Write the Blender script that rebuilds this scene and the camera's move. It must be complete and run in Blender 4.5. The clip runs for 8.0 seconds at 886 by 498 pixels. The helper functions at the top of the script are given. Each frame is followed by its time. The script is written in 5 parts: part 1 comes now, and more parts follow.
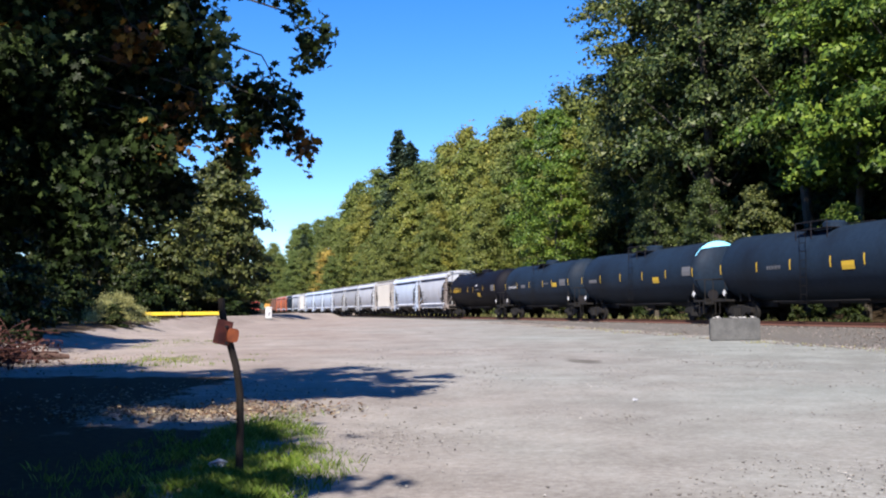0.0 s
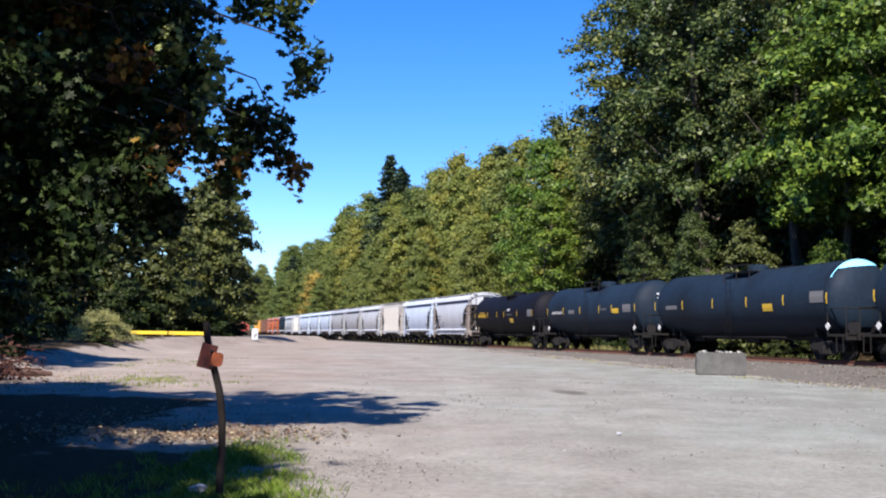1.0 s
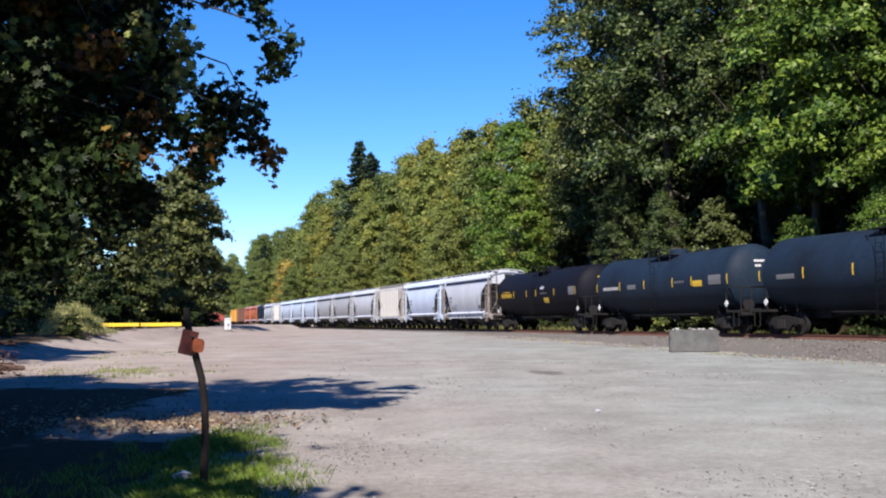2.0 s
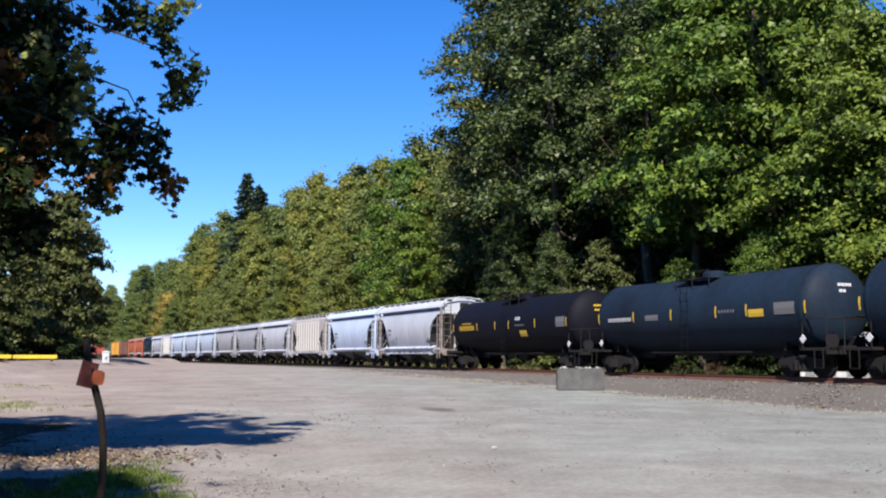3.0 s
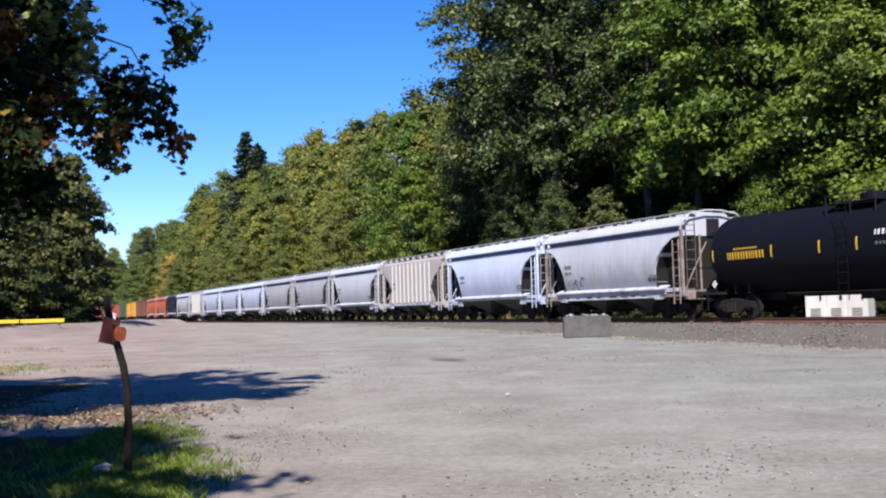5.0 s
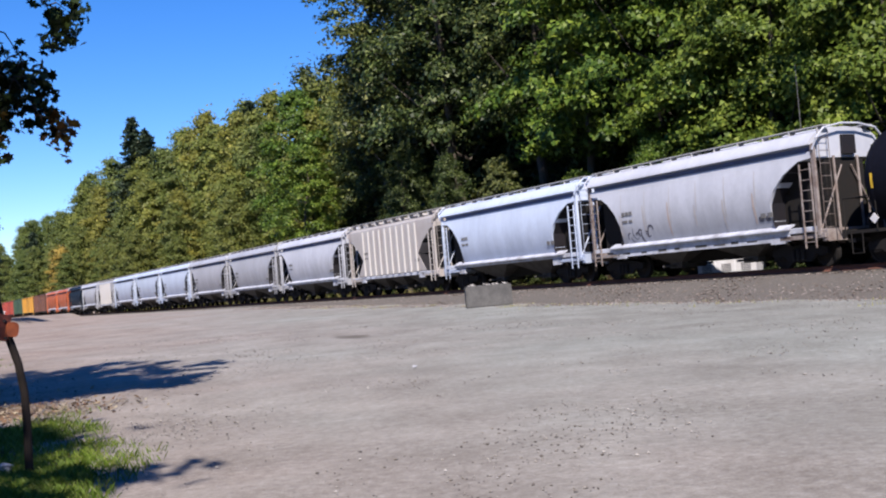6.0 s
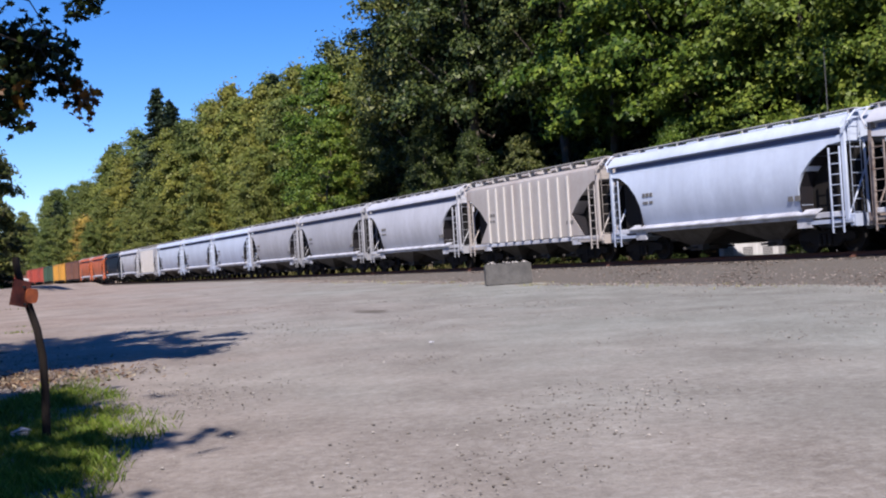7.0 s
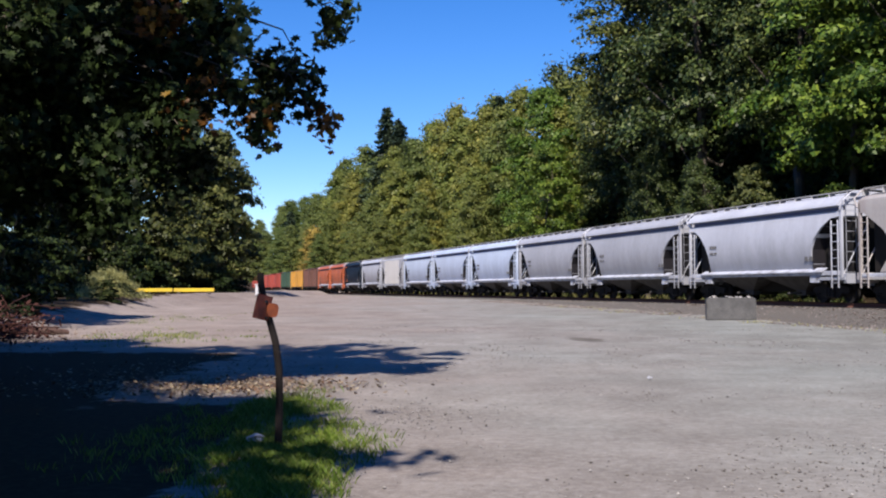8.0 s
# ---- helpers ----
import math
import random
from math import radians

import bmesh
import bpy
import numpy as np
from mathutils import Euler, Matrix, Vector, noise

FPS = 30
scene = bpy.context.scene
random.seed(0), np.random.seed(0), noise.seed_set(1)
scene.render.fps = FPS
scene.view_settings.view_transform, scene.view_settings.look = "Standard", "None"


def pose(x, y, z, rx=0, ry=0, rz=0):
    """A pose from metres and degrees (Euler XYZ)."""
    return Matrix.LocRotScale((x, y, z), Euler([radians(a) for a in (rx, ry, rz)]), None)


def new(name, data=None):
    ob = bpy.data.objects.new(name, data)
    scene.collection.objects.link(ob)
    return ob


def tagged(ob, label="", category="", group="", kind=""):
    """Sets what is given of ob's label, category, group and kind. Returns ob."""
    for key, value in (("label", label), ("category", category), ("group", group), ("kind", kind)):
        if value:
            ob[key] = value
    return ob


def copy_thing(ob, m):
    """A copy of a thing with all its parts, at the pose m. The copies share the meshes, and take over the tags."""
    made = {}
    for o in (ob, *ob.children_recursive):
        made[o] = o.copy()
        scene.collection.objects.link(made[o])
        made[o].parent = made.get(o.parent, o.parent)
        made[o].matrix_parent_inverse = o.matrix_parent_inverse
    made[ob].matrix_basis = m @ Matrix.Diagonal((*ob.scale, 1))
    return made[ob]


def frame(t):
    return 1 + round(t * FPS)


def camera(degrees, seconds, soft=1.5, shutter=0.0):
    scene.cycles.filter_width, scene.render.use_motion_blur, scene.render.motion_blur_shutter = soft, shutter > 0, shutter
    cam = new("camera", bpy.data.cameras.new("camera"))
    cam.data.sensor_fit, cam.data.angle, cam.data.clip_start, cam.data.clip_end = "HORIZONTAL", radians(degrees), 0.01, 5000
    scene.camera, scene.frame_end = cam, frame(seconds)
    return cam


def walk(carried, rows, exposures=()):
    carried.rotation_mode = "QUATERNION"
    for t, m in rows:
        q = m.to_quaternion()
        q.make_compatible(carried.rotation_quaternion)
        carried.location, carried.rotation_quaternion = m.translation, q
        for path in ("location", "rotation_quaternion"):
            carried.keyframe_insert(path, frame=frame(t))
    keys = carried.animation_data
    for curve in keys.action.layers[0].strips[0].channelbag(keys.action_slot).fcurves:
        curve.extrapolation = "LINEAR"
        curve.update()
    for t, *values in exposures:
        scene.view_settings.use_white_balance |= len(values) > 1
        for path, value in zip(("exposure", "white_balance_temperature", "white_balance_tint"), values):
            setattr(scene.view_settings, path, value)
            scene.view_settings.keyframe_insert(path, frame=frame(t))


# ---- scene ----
cam = camera(46.75, 8.0, soft=2.05)
PATH = [
    (0.0, pose(0.012, 0.0, 1.603, 93.39, 0.64, 0.16)),
    (0.1, pose(0.009, 0.0, 1.606, 93.88, -0.46, -0.33)),
    (0.2, pose(0.007, 0.0, 1.608, 93.85, -0.05, -0.94)),
    (0.3, pose(0.004, 0.0, 1.611, 93.71, -0.76, -0.95)),
    (0.4, pose(-0.001, 0.0, 1.614, 94.53, -0.62, -0.82)),
    (0.5, pose(-0.005, 0.0, 1.616, 94.58, -0.50, 0.62)),
    (0.6, pose(0.002, 0.0, 1.621, 94.94, -0.74, -1.13)),
    (0.7, pose(0.008, 0.0, 1.625, 94.94, -0.66, -0.70)),
    (0.8, pose(0.015, 0.0, 1.630, 94.28, -0.54, -0.90)),
    (0.9, pose(0.018, 0.0, 1.635, 95.03, -0.39, -0.71)),
    (1.0, pose(0.022, 0.0, 1.639, 94.84, -0.89, -0.56)),
    (1.1, pose(0.011, 0.0, 1.637, 95.33, -0.04, -0.39)),
    (1.2, pose(-0.000, 0.0, 1.636, 94.60, -0.83, -0.22)),
    (1.3, pose(-0.015, 0.0, 1.632, 94.68, -1.14, -0.23)),
    (1.4, pose(-0.029, 0.0, 1.627, 94.86, -0.15, 0.03)),
    (1.5, pose(-0.044, 0.0, 1.623, 94.35, 0.15, -0.15)),
    (1.6, pose(-0.044, 0.0, 1.607, 94.21, -0.36, -1.13)),
    (1.7, pose(-0.045, 0.0, 1.590, 94.28, 0.10, -1.58)),
    (2.8, pose(-0.237, 0.0, 1.597, 92.91, -0.69, -4.52)),
    (2.9, pose(-0.273, 0.0, 1.587, 94.53, -0.57, -6.29)),
    (3.0, pose(-0.309, 0.0, 1.576, 96.03, -0.17, -8.49)),
    (3.1, pose(-0.337, 0.0, 1.576, 94.92, 1.72, -5.95)),
    (3.2, pose(-0.364, 0.0, 1.576, 94.42, 1.89, -7.08)),
    (3.3, pose(-0.389, 0.0, 1.569, 95.03, 0.27, -7.93)),
    (3.4, pose(-0.415, 0.0, 1.561, 93.96, 1.43, -7.31)),
    (3.5, pose(-0.440, 0.0, 1.554, 93.85, 0.13, -8.01)),
    (3.6, pose(-0.456, 0.0, 1.549, 93.87, 0.88, -6.56)),
    (3.7, pose(-0.471, 0.0, 1.544, 93.61, 0.59, -6.86)),
    (3.8, pose(-0.484, 0.0, 1.541, 92.79, 1.50, -6.77)),
    (3.9, pose(-0.498, 0.0, 1.539, 92.54, 0.93, -7.37)),
    (4.0, pose(-0.511, 0.0, 1.536, 92.27, 1.04, -7.57)),
    (4.1, pose(-0.502, 0.0, 1.557, 92.11, 1.46, -6.75)),
    (4.2, pose(-0.492, 0.0, 1.579, 92.67, -0.06, -6.72)),
    (5.3, pose(-0.436, 0.0, 1.505, 93.29, 3.00, -9.80)),
    (5.4, pose(-0.427, 0.0, 1.519, 93.04, 3.18, -10.43)),
    (5.5, pose(-0.419, 0.0, 1.533, 93.21, 3.24, -9.84)),
    (5.6, pose(-0.438, 0.0, 1.516, 92.56, 3.88, -11.14)),
    (5.7, pose(-0.458, 0.0, 1.500, 92.18, 3.87, -12.03)),
    (5.8, pose(-0.462, 0.0, 1.498, 92.37, 4.48, -13.31)),
    (5.9, pose(-0.466, 0.0, 1.496, 91.92, 4.96, -12.08)),
    (6.0, pose(-0.470, 0.0, 1.494, 91.74, 4.82, -13.81)),
    (6.1, pose(-0.457, 0.0, 1.493, 91.77, 4.92, -13.99)),
    (6.2, pose(-0.443, 0.0, 1.492, 91.65, 4.82, -14.96)),
    (6.3, pose(-0.434, 0.0, 1.490, 92.18, 4.96, -14.81)),
    (6.4, pose(-0.425, 0.0, 1.489, 91.96, 5.14, -15.55)),
    (6.5, pose(-0.416, 0.0, 1.487, 92.24, 4.37, -14.88)),
    (6.6, pose(-0.418, 0.0, 1.484, 92.01, 4.62, -14.41)),
    (6.7, pose(-0.421, 0.0, 1.480, 91.76, 4.90, -13.53)),
    (6.8, pose(-0.425, 0.0, 1.480, 90.75, 4.57, -13.48)),
    (6.9, pose(-0.428, 0.0, 1.479, 90.18, 4.64, -12.60)),
    (7.0, pose(-0.432, 0.0, 1.479, 90.55, 3.57, -12.65)),
    (7.1, pose(-0.428, 0.0, 1.496, 90.42, 4.30, -12.00)),
    (7.2, pose(-0.425, 0.0, 1.514, 90.08, 3.35, -14.23)),
    (7.3, pose(-0.449, 0.0, 1.527, 90.02, 4.35, -12.29)),
    (7.4, pose(-0.472, 0.0, 1.540, 90.84, 3.48, -9.77)),
    (7.5, pose(-0.496, 0.0, 1.553, 90.45, 3.35, -8.33)),
    (7.6, pose(-0.497, 0.0, 1.552, 90.78, 3.09, -6.86)),
    (7.7, pose(-0.499, 0.0, 1.551, 90.98, 2.84, -5.29)),
    (7.8, pose(-0.509, 0.0, 1.562, 92.02, 3.59, -2.10)),
    (7.9, pose(-0.519, 0.0, 1.574, 92.19, 1.76, -0.30)),
    (8.0, pose(-0.529, 0.0, 1.585, 92.18, 0.26, -0.69)),
]
walk(cam, PATH, exposures=[(0.0, 1.06, 6500, 12), (1.5, 1.04, 6500, 12), (2.9, 0.86, 6500, 12), (3.5, 1.02, 6500, 13), (5.5, 0.8, 6500, 16), (6.5, 0.69, 6500, 17), (7.3, 0.61, 6500, 18), (8.0, 0.6, 6500, 16)])

# ---- light ----
SUN_EL, SUN_AZ = radians(43), radians(15)  # azimuth: the shadows' turn from +y towards +x
to_sun = Vector((-math.sin(SUN_AZ) * math.cos(SUN_EL), -math.cos(SUN_AZ) * math.cos(SUN_EL), math.sin(SUN_EL)))
sun = new("sun", bpy.data.lights.new("sun", "SUN"))
sun.data.energy, sun.data.angle, sun.data.color = 5.0, radians(0.5), (1.0, 0.93, 0.82)
sun.rotation_euler = to_sun.to_track_quat("Z", "Y").to_euler()
world = bpy.data.worlds.new("sky")
scene.world = world
world.use_nodes = True
sky = world.node_tree.nodes.new("ShaderNodeTexSky")
sky.sky_type, sky.sun_disc = "NISHITA", False
sky.sun_elevation, sky.sun_rotation = SUN_EL, math.atan2(to_sun.x, to_sun.y)
sky.ozone_density, sky.air_density, sky.dust_density = 5.0, 0.9, 0.0
back = world.node_tree.nodes["Background"]
back.inputs["Strength"].default_value = 0.105
deep = world.node_tree.nodes.new("ShaderNodeHueSaturation")
deep.inputs["Saturation"].default_value, deep.inputs["Hue"].default_value = 1.3, 0.51
world.node_tree.links.new(sky.outputs[0], deep.inputs["Color"])
world.node_tree.links.new(deep.outputs[0], back.inputs["Color"])


# ---- materials ----
def material(name):
    m = bpy.data.materials.new(name)
    m.use_nodes = True
    return m, m.node_tree.nodes, m.node_tree.links, m.node_tree.nodes["Principled BSDF"]


def ramp(nodes, links, fac, stops):
    r = nodes.new("ShaderNodeValToRGB")
    e = r.color_ramp.elements
    while len(e) < len(stops):
        e.new(0.5)
    for k, (p, c) in zip(e, stops):
        k.position, k.color = p, (*c, 1)
    links.new(fac, r.inputs[0])
    return r.outputs[0]


def noise_tex(nodes, links, scale, detail=4, rough=0.6, vec=None, stretch=None):
    n = nodes.new("ShaderNodeTexNoise")
    n.inputs["Scale"].default_value, n.inputs["Detail"].default_value, n.inputs["Roughness"].default_value = scale, detail, rough
    if vec is None:
        vec = nodes.new("ShaderNodeTexCoord").outputs["Object"]
    if stretch:
        mp = nodes.new("ShaderNodeMapping")
        mp.inputs["Scale"].default_value = stretch
        links.new(vec, mp.inputs[0])
        vec = mp.outputs[0]
    links.new(vec, n.inputs["Vector"])
    return n.outputs[0]


def mixed(nodes, links, fac, a, b, how="MIX"):
    m = nodes.new("ShaderNodeMix")
    m.data_type, m.blend_type = "RGBA", how
    for k, v in ((0, fac), (6, a), (7, b)):
        if hasattr(v, "links"):
            links.new(v, m.inputs[k])
        elif k == 0:
            m.inputs[0].default_value = v
        else:
            m.inputs[k].default_value = (*v, 1)
    return m.outputs[2]


def bump(nodes, links, bsdf, height, strength, dist=0.02):
    b = nodes.new("ShaderNodeBump")
    b.inputs["Strength"].default_value, b.inputs["Distance"].default_value = strength, dist
    links.new(height, b.inputs["Height"])
    links.new(b.outputs[0], bsdf.inputs["Normal"])


def surface(name, dark, light, scale=3.0, rough=0.6, metal=0.0, grime=None, streak=None, relief=0.0, each=0.0, shine=0.4, dirt_shade=None):
    """Two-tone surface with coarse stains and fine grain; grime: colour of the stains; streak: stretch of the stains."""
    m, N, L, B = material(name)
    fine = noise_tex(N, L, scale * 9, 3)
    col = ramp(N, L, fine, [(0.3, dark), (0.7, light)])
    coarse = noise_tex(N, L, scale, 5, 0.65, stretch=streak)
    if grime:
        f = ramp(N, L, coarse, [(0.42, (0, 0, 0)), (0.75, (1, 1, 1))])
        col = mixed(N, L, f, col, grime)
    if dirt_shade:
        # dirt smears over the lower side, plus painted shade where it curves under
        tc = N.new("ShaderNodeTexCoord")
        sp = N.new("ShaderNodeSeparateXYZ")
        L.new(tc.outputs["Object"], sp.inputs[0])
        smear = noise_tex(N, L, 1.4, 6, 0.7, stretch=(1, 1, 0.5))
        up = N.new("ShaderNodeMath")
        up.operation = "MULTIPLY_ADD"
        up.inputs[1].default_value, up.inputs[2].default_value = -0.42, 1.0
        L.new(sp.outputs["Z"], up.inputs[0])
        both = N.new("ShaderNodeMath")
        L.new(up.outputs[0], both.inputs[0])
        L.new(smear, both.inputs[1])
        col = mixed(N, L, ramp(N, L, both.outputs[0], [(0.3, (0, 0, 0)), (1.0, (0.55, 0.55, 0.55))]), col, dirt_shade)
    if each:
        info = N.new("ShaderNodeObjectInfo")
        v = ramp(N, L, info.outputs["Random"], [(0, (1 - each,) * 3), (1, (1 + each,) * 3)])
        col = mixed(N, L, 1.0, col, v, "MULTIPLY")
    L.new(col, B.inputs["Base Color"])
    B.inputs["Roughness"].default_value, B.inputs["Metallic"].default_value = rough, metal
    B.inputs["Specular IOR Level"].default_value = shine
    if relief:
        bump(N, L, B, fine, relief)
    return m


def leaf_material(name, dark, light, tip, glow=0.25, shine=0.25):
    m, N, L, B = material(name)
    geo = N.new("ShaderNodeNewGeometry")
    big = noise_tex(N, L, 0.35, 3)
    col = ramp(N, L, geo.outputs["Random Per Island"], [(0.0, dark), (0.6, light), (1.0, tip)])
    info = N.new("ShaderNodeObjectInfo")
    shade = ramp(N, L, big, [(0.35, (0.7, 0.75, 0.7)), (0.65, (1.2, 1.12, 0.9))])
    col = mixed(N, L, 1.0, col, shade, "MULTIPLY")
    own = ramp(N, L, info.outputs["Random"], [(0, (0.85, 0.95, 0.9)), (1, (1.15, 1.05, 0.9))])
    col = mixed(N, L, 1.0, col, own, "MULTIPLY")
    L.new(col, B.inputs["Base Color"])
    B.inputs["Roughness"].default_value = 0.5
    B.inputs["Specular IOR Level"].default_value = shine
    tr = N.new("ShaderNodeBsdfTranslucent")
    L.new(col, tr.inputs[0])
    mx = N.new("ShaderNodeMixShader")
    mx.inputs[0].default_value = glow
    L.new(B.outputs[0], mx.inputs[1])
    L.new(tr.outputs[0], mx.inputs[2])
    L.new(mx.outputs[0], N["Material Output"].inputs[0])
    return m


LEAF_ALDER = leaf_material("alder_leaves", (0.0127, 0.0249, 0.0077), (0.0428, 0.0634, 0.0198), (0.1414, 0.1630, 0.0560), 0.12)
LEAF_MAPLE = leaf_material("maple_leaves", (0.0284, 0.0650, 0.0105), (0.0725, 0.1322, 0.0224), (0.1499, 0.2184, 0.0406), 0.16)
LEAF_LIME = leaf_material("lime_leaves", (0.0546, 0.0931, 0.0152), (0.1100, 0.1662, 0.0285), (0.1936, 0.2470, 0.0522), 0.22)
LEAF_YELLOW = leaf_material("turning_leaves", (0.132, 0.150, 0.040), (0.185, 0.207, 0.055), (0.264, 0.264, 0.079), 0.3)
# leaf green taken down to near black; deep shade is put into the colour
LEAF_SHADED = leaf_material("shade_coloured_leaves", (0.008, 0.014, 0.006), (0.018, 0.03, 0.01), (0.05, 0.07, 0.025), 0.07, 0.12)
LEAF_OLIVE = leaf_material("olive_leaves", (0.088, 0.119, 0.037), (0.132, 0.167, 0.053), (0.202, 0.229, 0.079), 0.3)
LEAF_FIR = leaf_material("fir_needles", (0.02, 0.038, 0.03), (0.04, 0.066, 0.05), (0.06, 0.09, 0.06), 0.05)
LEAF_STRAW = leaf_material("straw_grass", (0.09, 0.085, 0.035), (0.16, 0.15, 0.07), (0.26, 0.235, 0.13), 0.2)
LEAF_WILLOW = leaf_material("willow_leaves", (0.0272, 0.0382, 0.0136), (0.0646, 0.0816, 0.0272), (0.1411, 0.1513, 0.0595), 0.2)
# lit copy of the near maple's leaves, sunlight put into the pale colour
LEAF_LIT = leaf_material("lit_tint_leaves", (0.1, 0.13, 0.045), (0.24, 0.28, 0.11), (0.4, 0.42, 0.2), 0.3)
LEAF_ORANGE = leaf_material("orange_leaves", (0.24, 0.18, 0.055), (0.38, 0.28, 0.08), (0.48, 0.38, 0.12), 0.3)
LEAF_DRY = leaf_material("dry_stalks", (0.28, 0.25, 0.11), (0.44, 0.4, 0.2), (0.55, 0.5, 0.28), 0.4)
LEAF_BRONZE = leaf_material("bronze_leaves", (0.08, 0.03, 0.01), (0.16, 0.07, 0.015), (0.28, 0.17, 0.04), 0.2)
GRASS = leaf_material("grass_blades", (0.0762, 0.1225, 0.0187), (0.1525, 0.2300, 0.0338), (0.2750, 0.2913, 0.0912), 0.3)
BARK = surface("bark", (0.05, 0.04, 0.03), (0.11, 0.09, 0.07), 4, 0.9, grime=(0.03, 0.03, 0.025), streak=(1, 1, 0.2), relief=0.5)
WHITE = surface("white_car_paint", (0.4394, 0.4620, 0.5260), (0.4774, 0.5026, 0.5657), 0.55, 0.5, grime=(0.3511, 0.3692, 0.4203), streak=(0.3, 0.9, 0.16), each=0.06, dirt_shade=(0.1816, 0.1899, 0.2138))
BLUEWHITE = surface("cool_white_paint", (0.4665, 0.5445, 0.6899), (0.5064, 0.5885, 0.7281), 0.5, 0.45, grime=(0.3735, 0.4356, 0.5520), streak=(0.3, 0.9, 0.16), each=0.05, dirt_shade=(0.2127, 0.2552, 0.3647))
GREYCAR = surface("grey_car_paint", (0.3481, 0.3617, 0.4036), (0.3862, 0.4023, 0.4491), 0.55, 0.5, grime=(0.2789, 0.2892, 0.3230), streak=(0.3, 0.9, 0.16), each=0.06, dirt_shade=(0.1515, 0.1568, 0.1729))
BEIGE = surface("beige_car_paint", (0.3610, 0.3471, 0.3365), (0.4044, 0.3871, 0.3817), 0.6, 0.55, grime=(0.3096, 0.2733, 0.2627), streak=(0.3, 1.5, 0.2))
# blue shade of the eave recess, put into a strip's colour
GUTTER_SHADE = surface("gutter_shade", (0.12, 0.16, 0.34), (0.17, 0.21, 0.4), 2, 0.5)
SILL = surface("pale_sill_paint", (0.4413, 0.4695, 0.5404), (0.5215, 0.5548, 0.6365), 1.3, 0.55, grime=(0.2006, 0.1974, 0.2162))
RUSTYTRIM = surface("rusty_trim", (0.1800, 0.1500, 0.1404), (0.2850, 0.2587, 0.2496), 3, 0.75, grime=(0.0900, 0.0525, 0.0390))
GRATING = surface("grating_steel", (0.3, 0.3, 0.305), (0.42, 0.42, 0.425), 3, 0.7)
BLACKCAR = surface("black_tank_paint", (0.0091, 0.0176, 0.0330), (0.0136, 0.0250, 0.0440), 0.6, 0.6, grime=(0.0079, 0.0116, 0.0187), streak=(1, 1, 0.25), shine=0.1)
SOOTCAR = surface("sooty_tank_paint", (0.0036, 0.0042, 0.0085), (0.0054, 0.0063, 0.0119), 0.6, 0.65, grime=(0.0064, 0.0059, 0.0090), streak=(1, 1, 0.25), shine=0.1)
# grimy underframe steel, darkened further for the shadow under the cars
UNDER = surface("underframe_grime_shade", (0.0033, 0.0030, 0.0035), (0.0073, 0.0067, 0.0070), 3, 0.85, grime=(0.0091, 0.0060, 0.0048))
# dark steel fittings; also stands for the shade inside the hopper ends
DARKGREY = surface("dark_steel_end_shade", (0.0037, 0.0037, 0.0066), (0.0079, 0.0074, 0.0116), 2, 0.7, grime=(0.0099, 0.0071, 0.0095))
# bay paint darkened for the shade under the sill; sill smudges share it
BAYGREY = surface("bay_shade_and_smudge", (0.0560, 0.0538, 0.0526), (0.0840, 0.0812, 0.0798), 2, 0.8, grime=(0.0252, 0.0224, 0.0210))
RAILRUST = surface("rail_web_rust", (0.0875, 0.0382, 0.0280), (0.1500, 0.0638, 0.0440), 5, 0.85)
TIE = surface("tie_wood", (0.035, 0.03, 0.026), (0.075, 0.065, 0.055), 3, 0.9, grime=(0.1, 0.09, 0.08))
YELLOW = surface("yellow_paint", (0.62, 0.43, 0.02), (0.72, 0.52, 0.03), 2, 0.5, grime=(0.45, 0.3, 0.05))
ORANGE = surface("orange_car_paint", (0.42, 0.1, 0.04), (0.5, 0.13, 0.05), 0.8, 0.55, grime=(0.25, 0.07, 0.04), streak=(1, 1, 0.3))
BROWN = surface("brown_car_paint", (0.14, 0.06, 0.045), (0.19, 0.085, 0.06), 0.8, 0.6, grime=(0.09, 0.05, 0.04))
GREENCAR = surface("green_car_paint", (0.035, 0.075, 0.05), (0.05, 0.1, 0.065), 0.8, 0.55, grime=(0.04, 0.07, 0.05))
REDCAR = surface("red_car_paint", (0.32, 0.05, 0.04), (0.4, 0.07, 0.05), 0.8, 0.55, grime=(0.2, 0.05, 0.04))
MARKWHITE = surface("white_marking", (0.508, 0.508, 0.525), (0.590, 0.590, 0.607), 4, 0.5)
STENCIL = surface("worn_stencil", (0.104, 0.104, 0.108), (0.144, 0.142, 0.140), 9, 0.6)
RIBPAINT = surface("pale_rib_paint", (0.4162, 0.4072, 0.3984), (0.4621, 0.4558, 0.4524), 1, 0.55)
YELLOWCAR = surface("amber_car_paint", (0.5, 0.25, 0.04), (0.58, 0.3, 0.05), 0.8, 0.55, grime=(0.35, 0.2, 0.05))
MARKGREY = surface("grey_marking", (0.1000, 0.1000, 0.1100), (0.1400, 0.1400, 0.1500), 4, 0.6)
MARKYELLOW = surface("yellow_marking", (0.5040, 0.3240, 0.0216), (0.5760, 0.3744, 0.0360), 4, 0.5)
CONCRETE = surface("weathered_concrete", (0.073, 0.073, 0.074), (0.112, 0.111, 0.109), 2, 0.9, grime=(0.050, 0.050, 0.051), relief=0.4)
# rust taken near black, the tree's shade on the post put into it
RUST = surface("rusty_post_shaded", (0.0045, 0.0028, 0.0022), (0.0113, 0.0058, 0.0041), 9, 0.85, grime=(0.0076, 0.0050, 0.0041), relief=0.4)
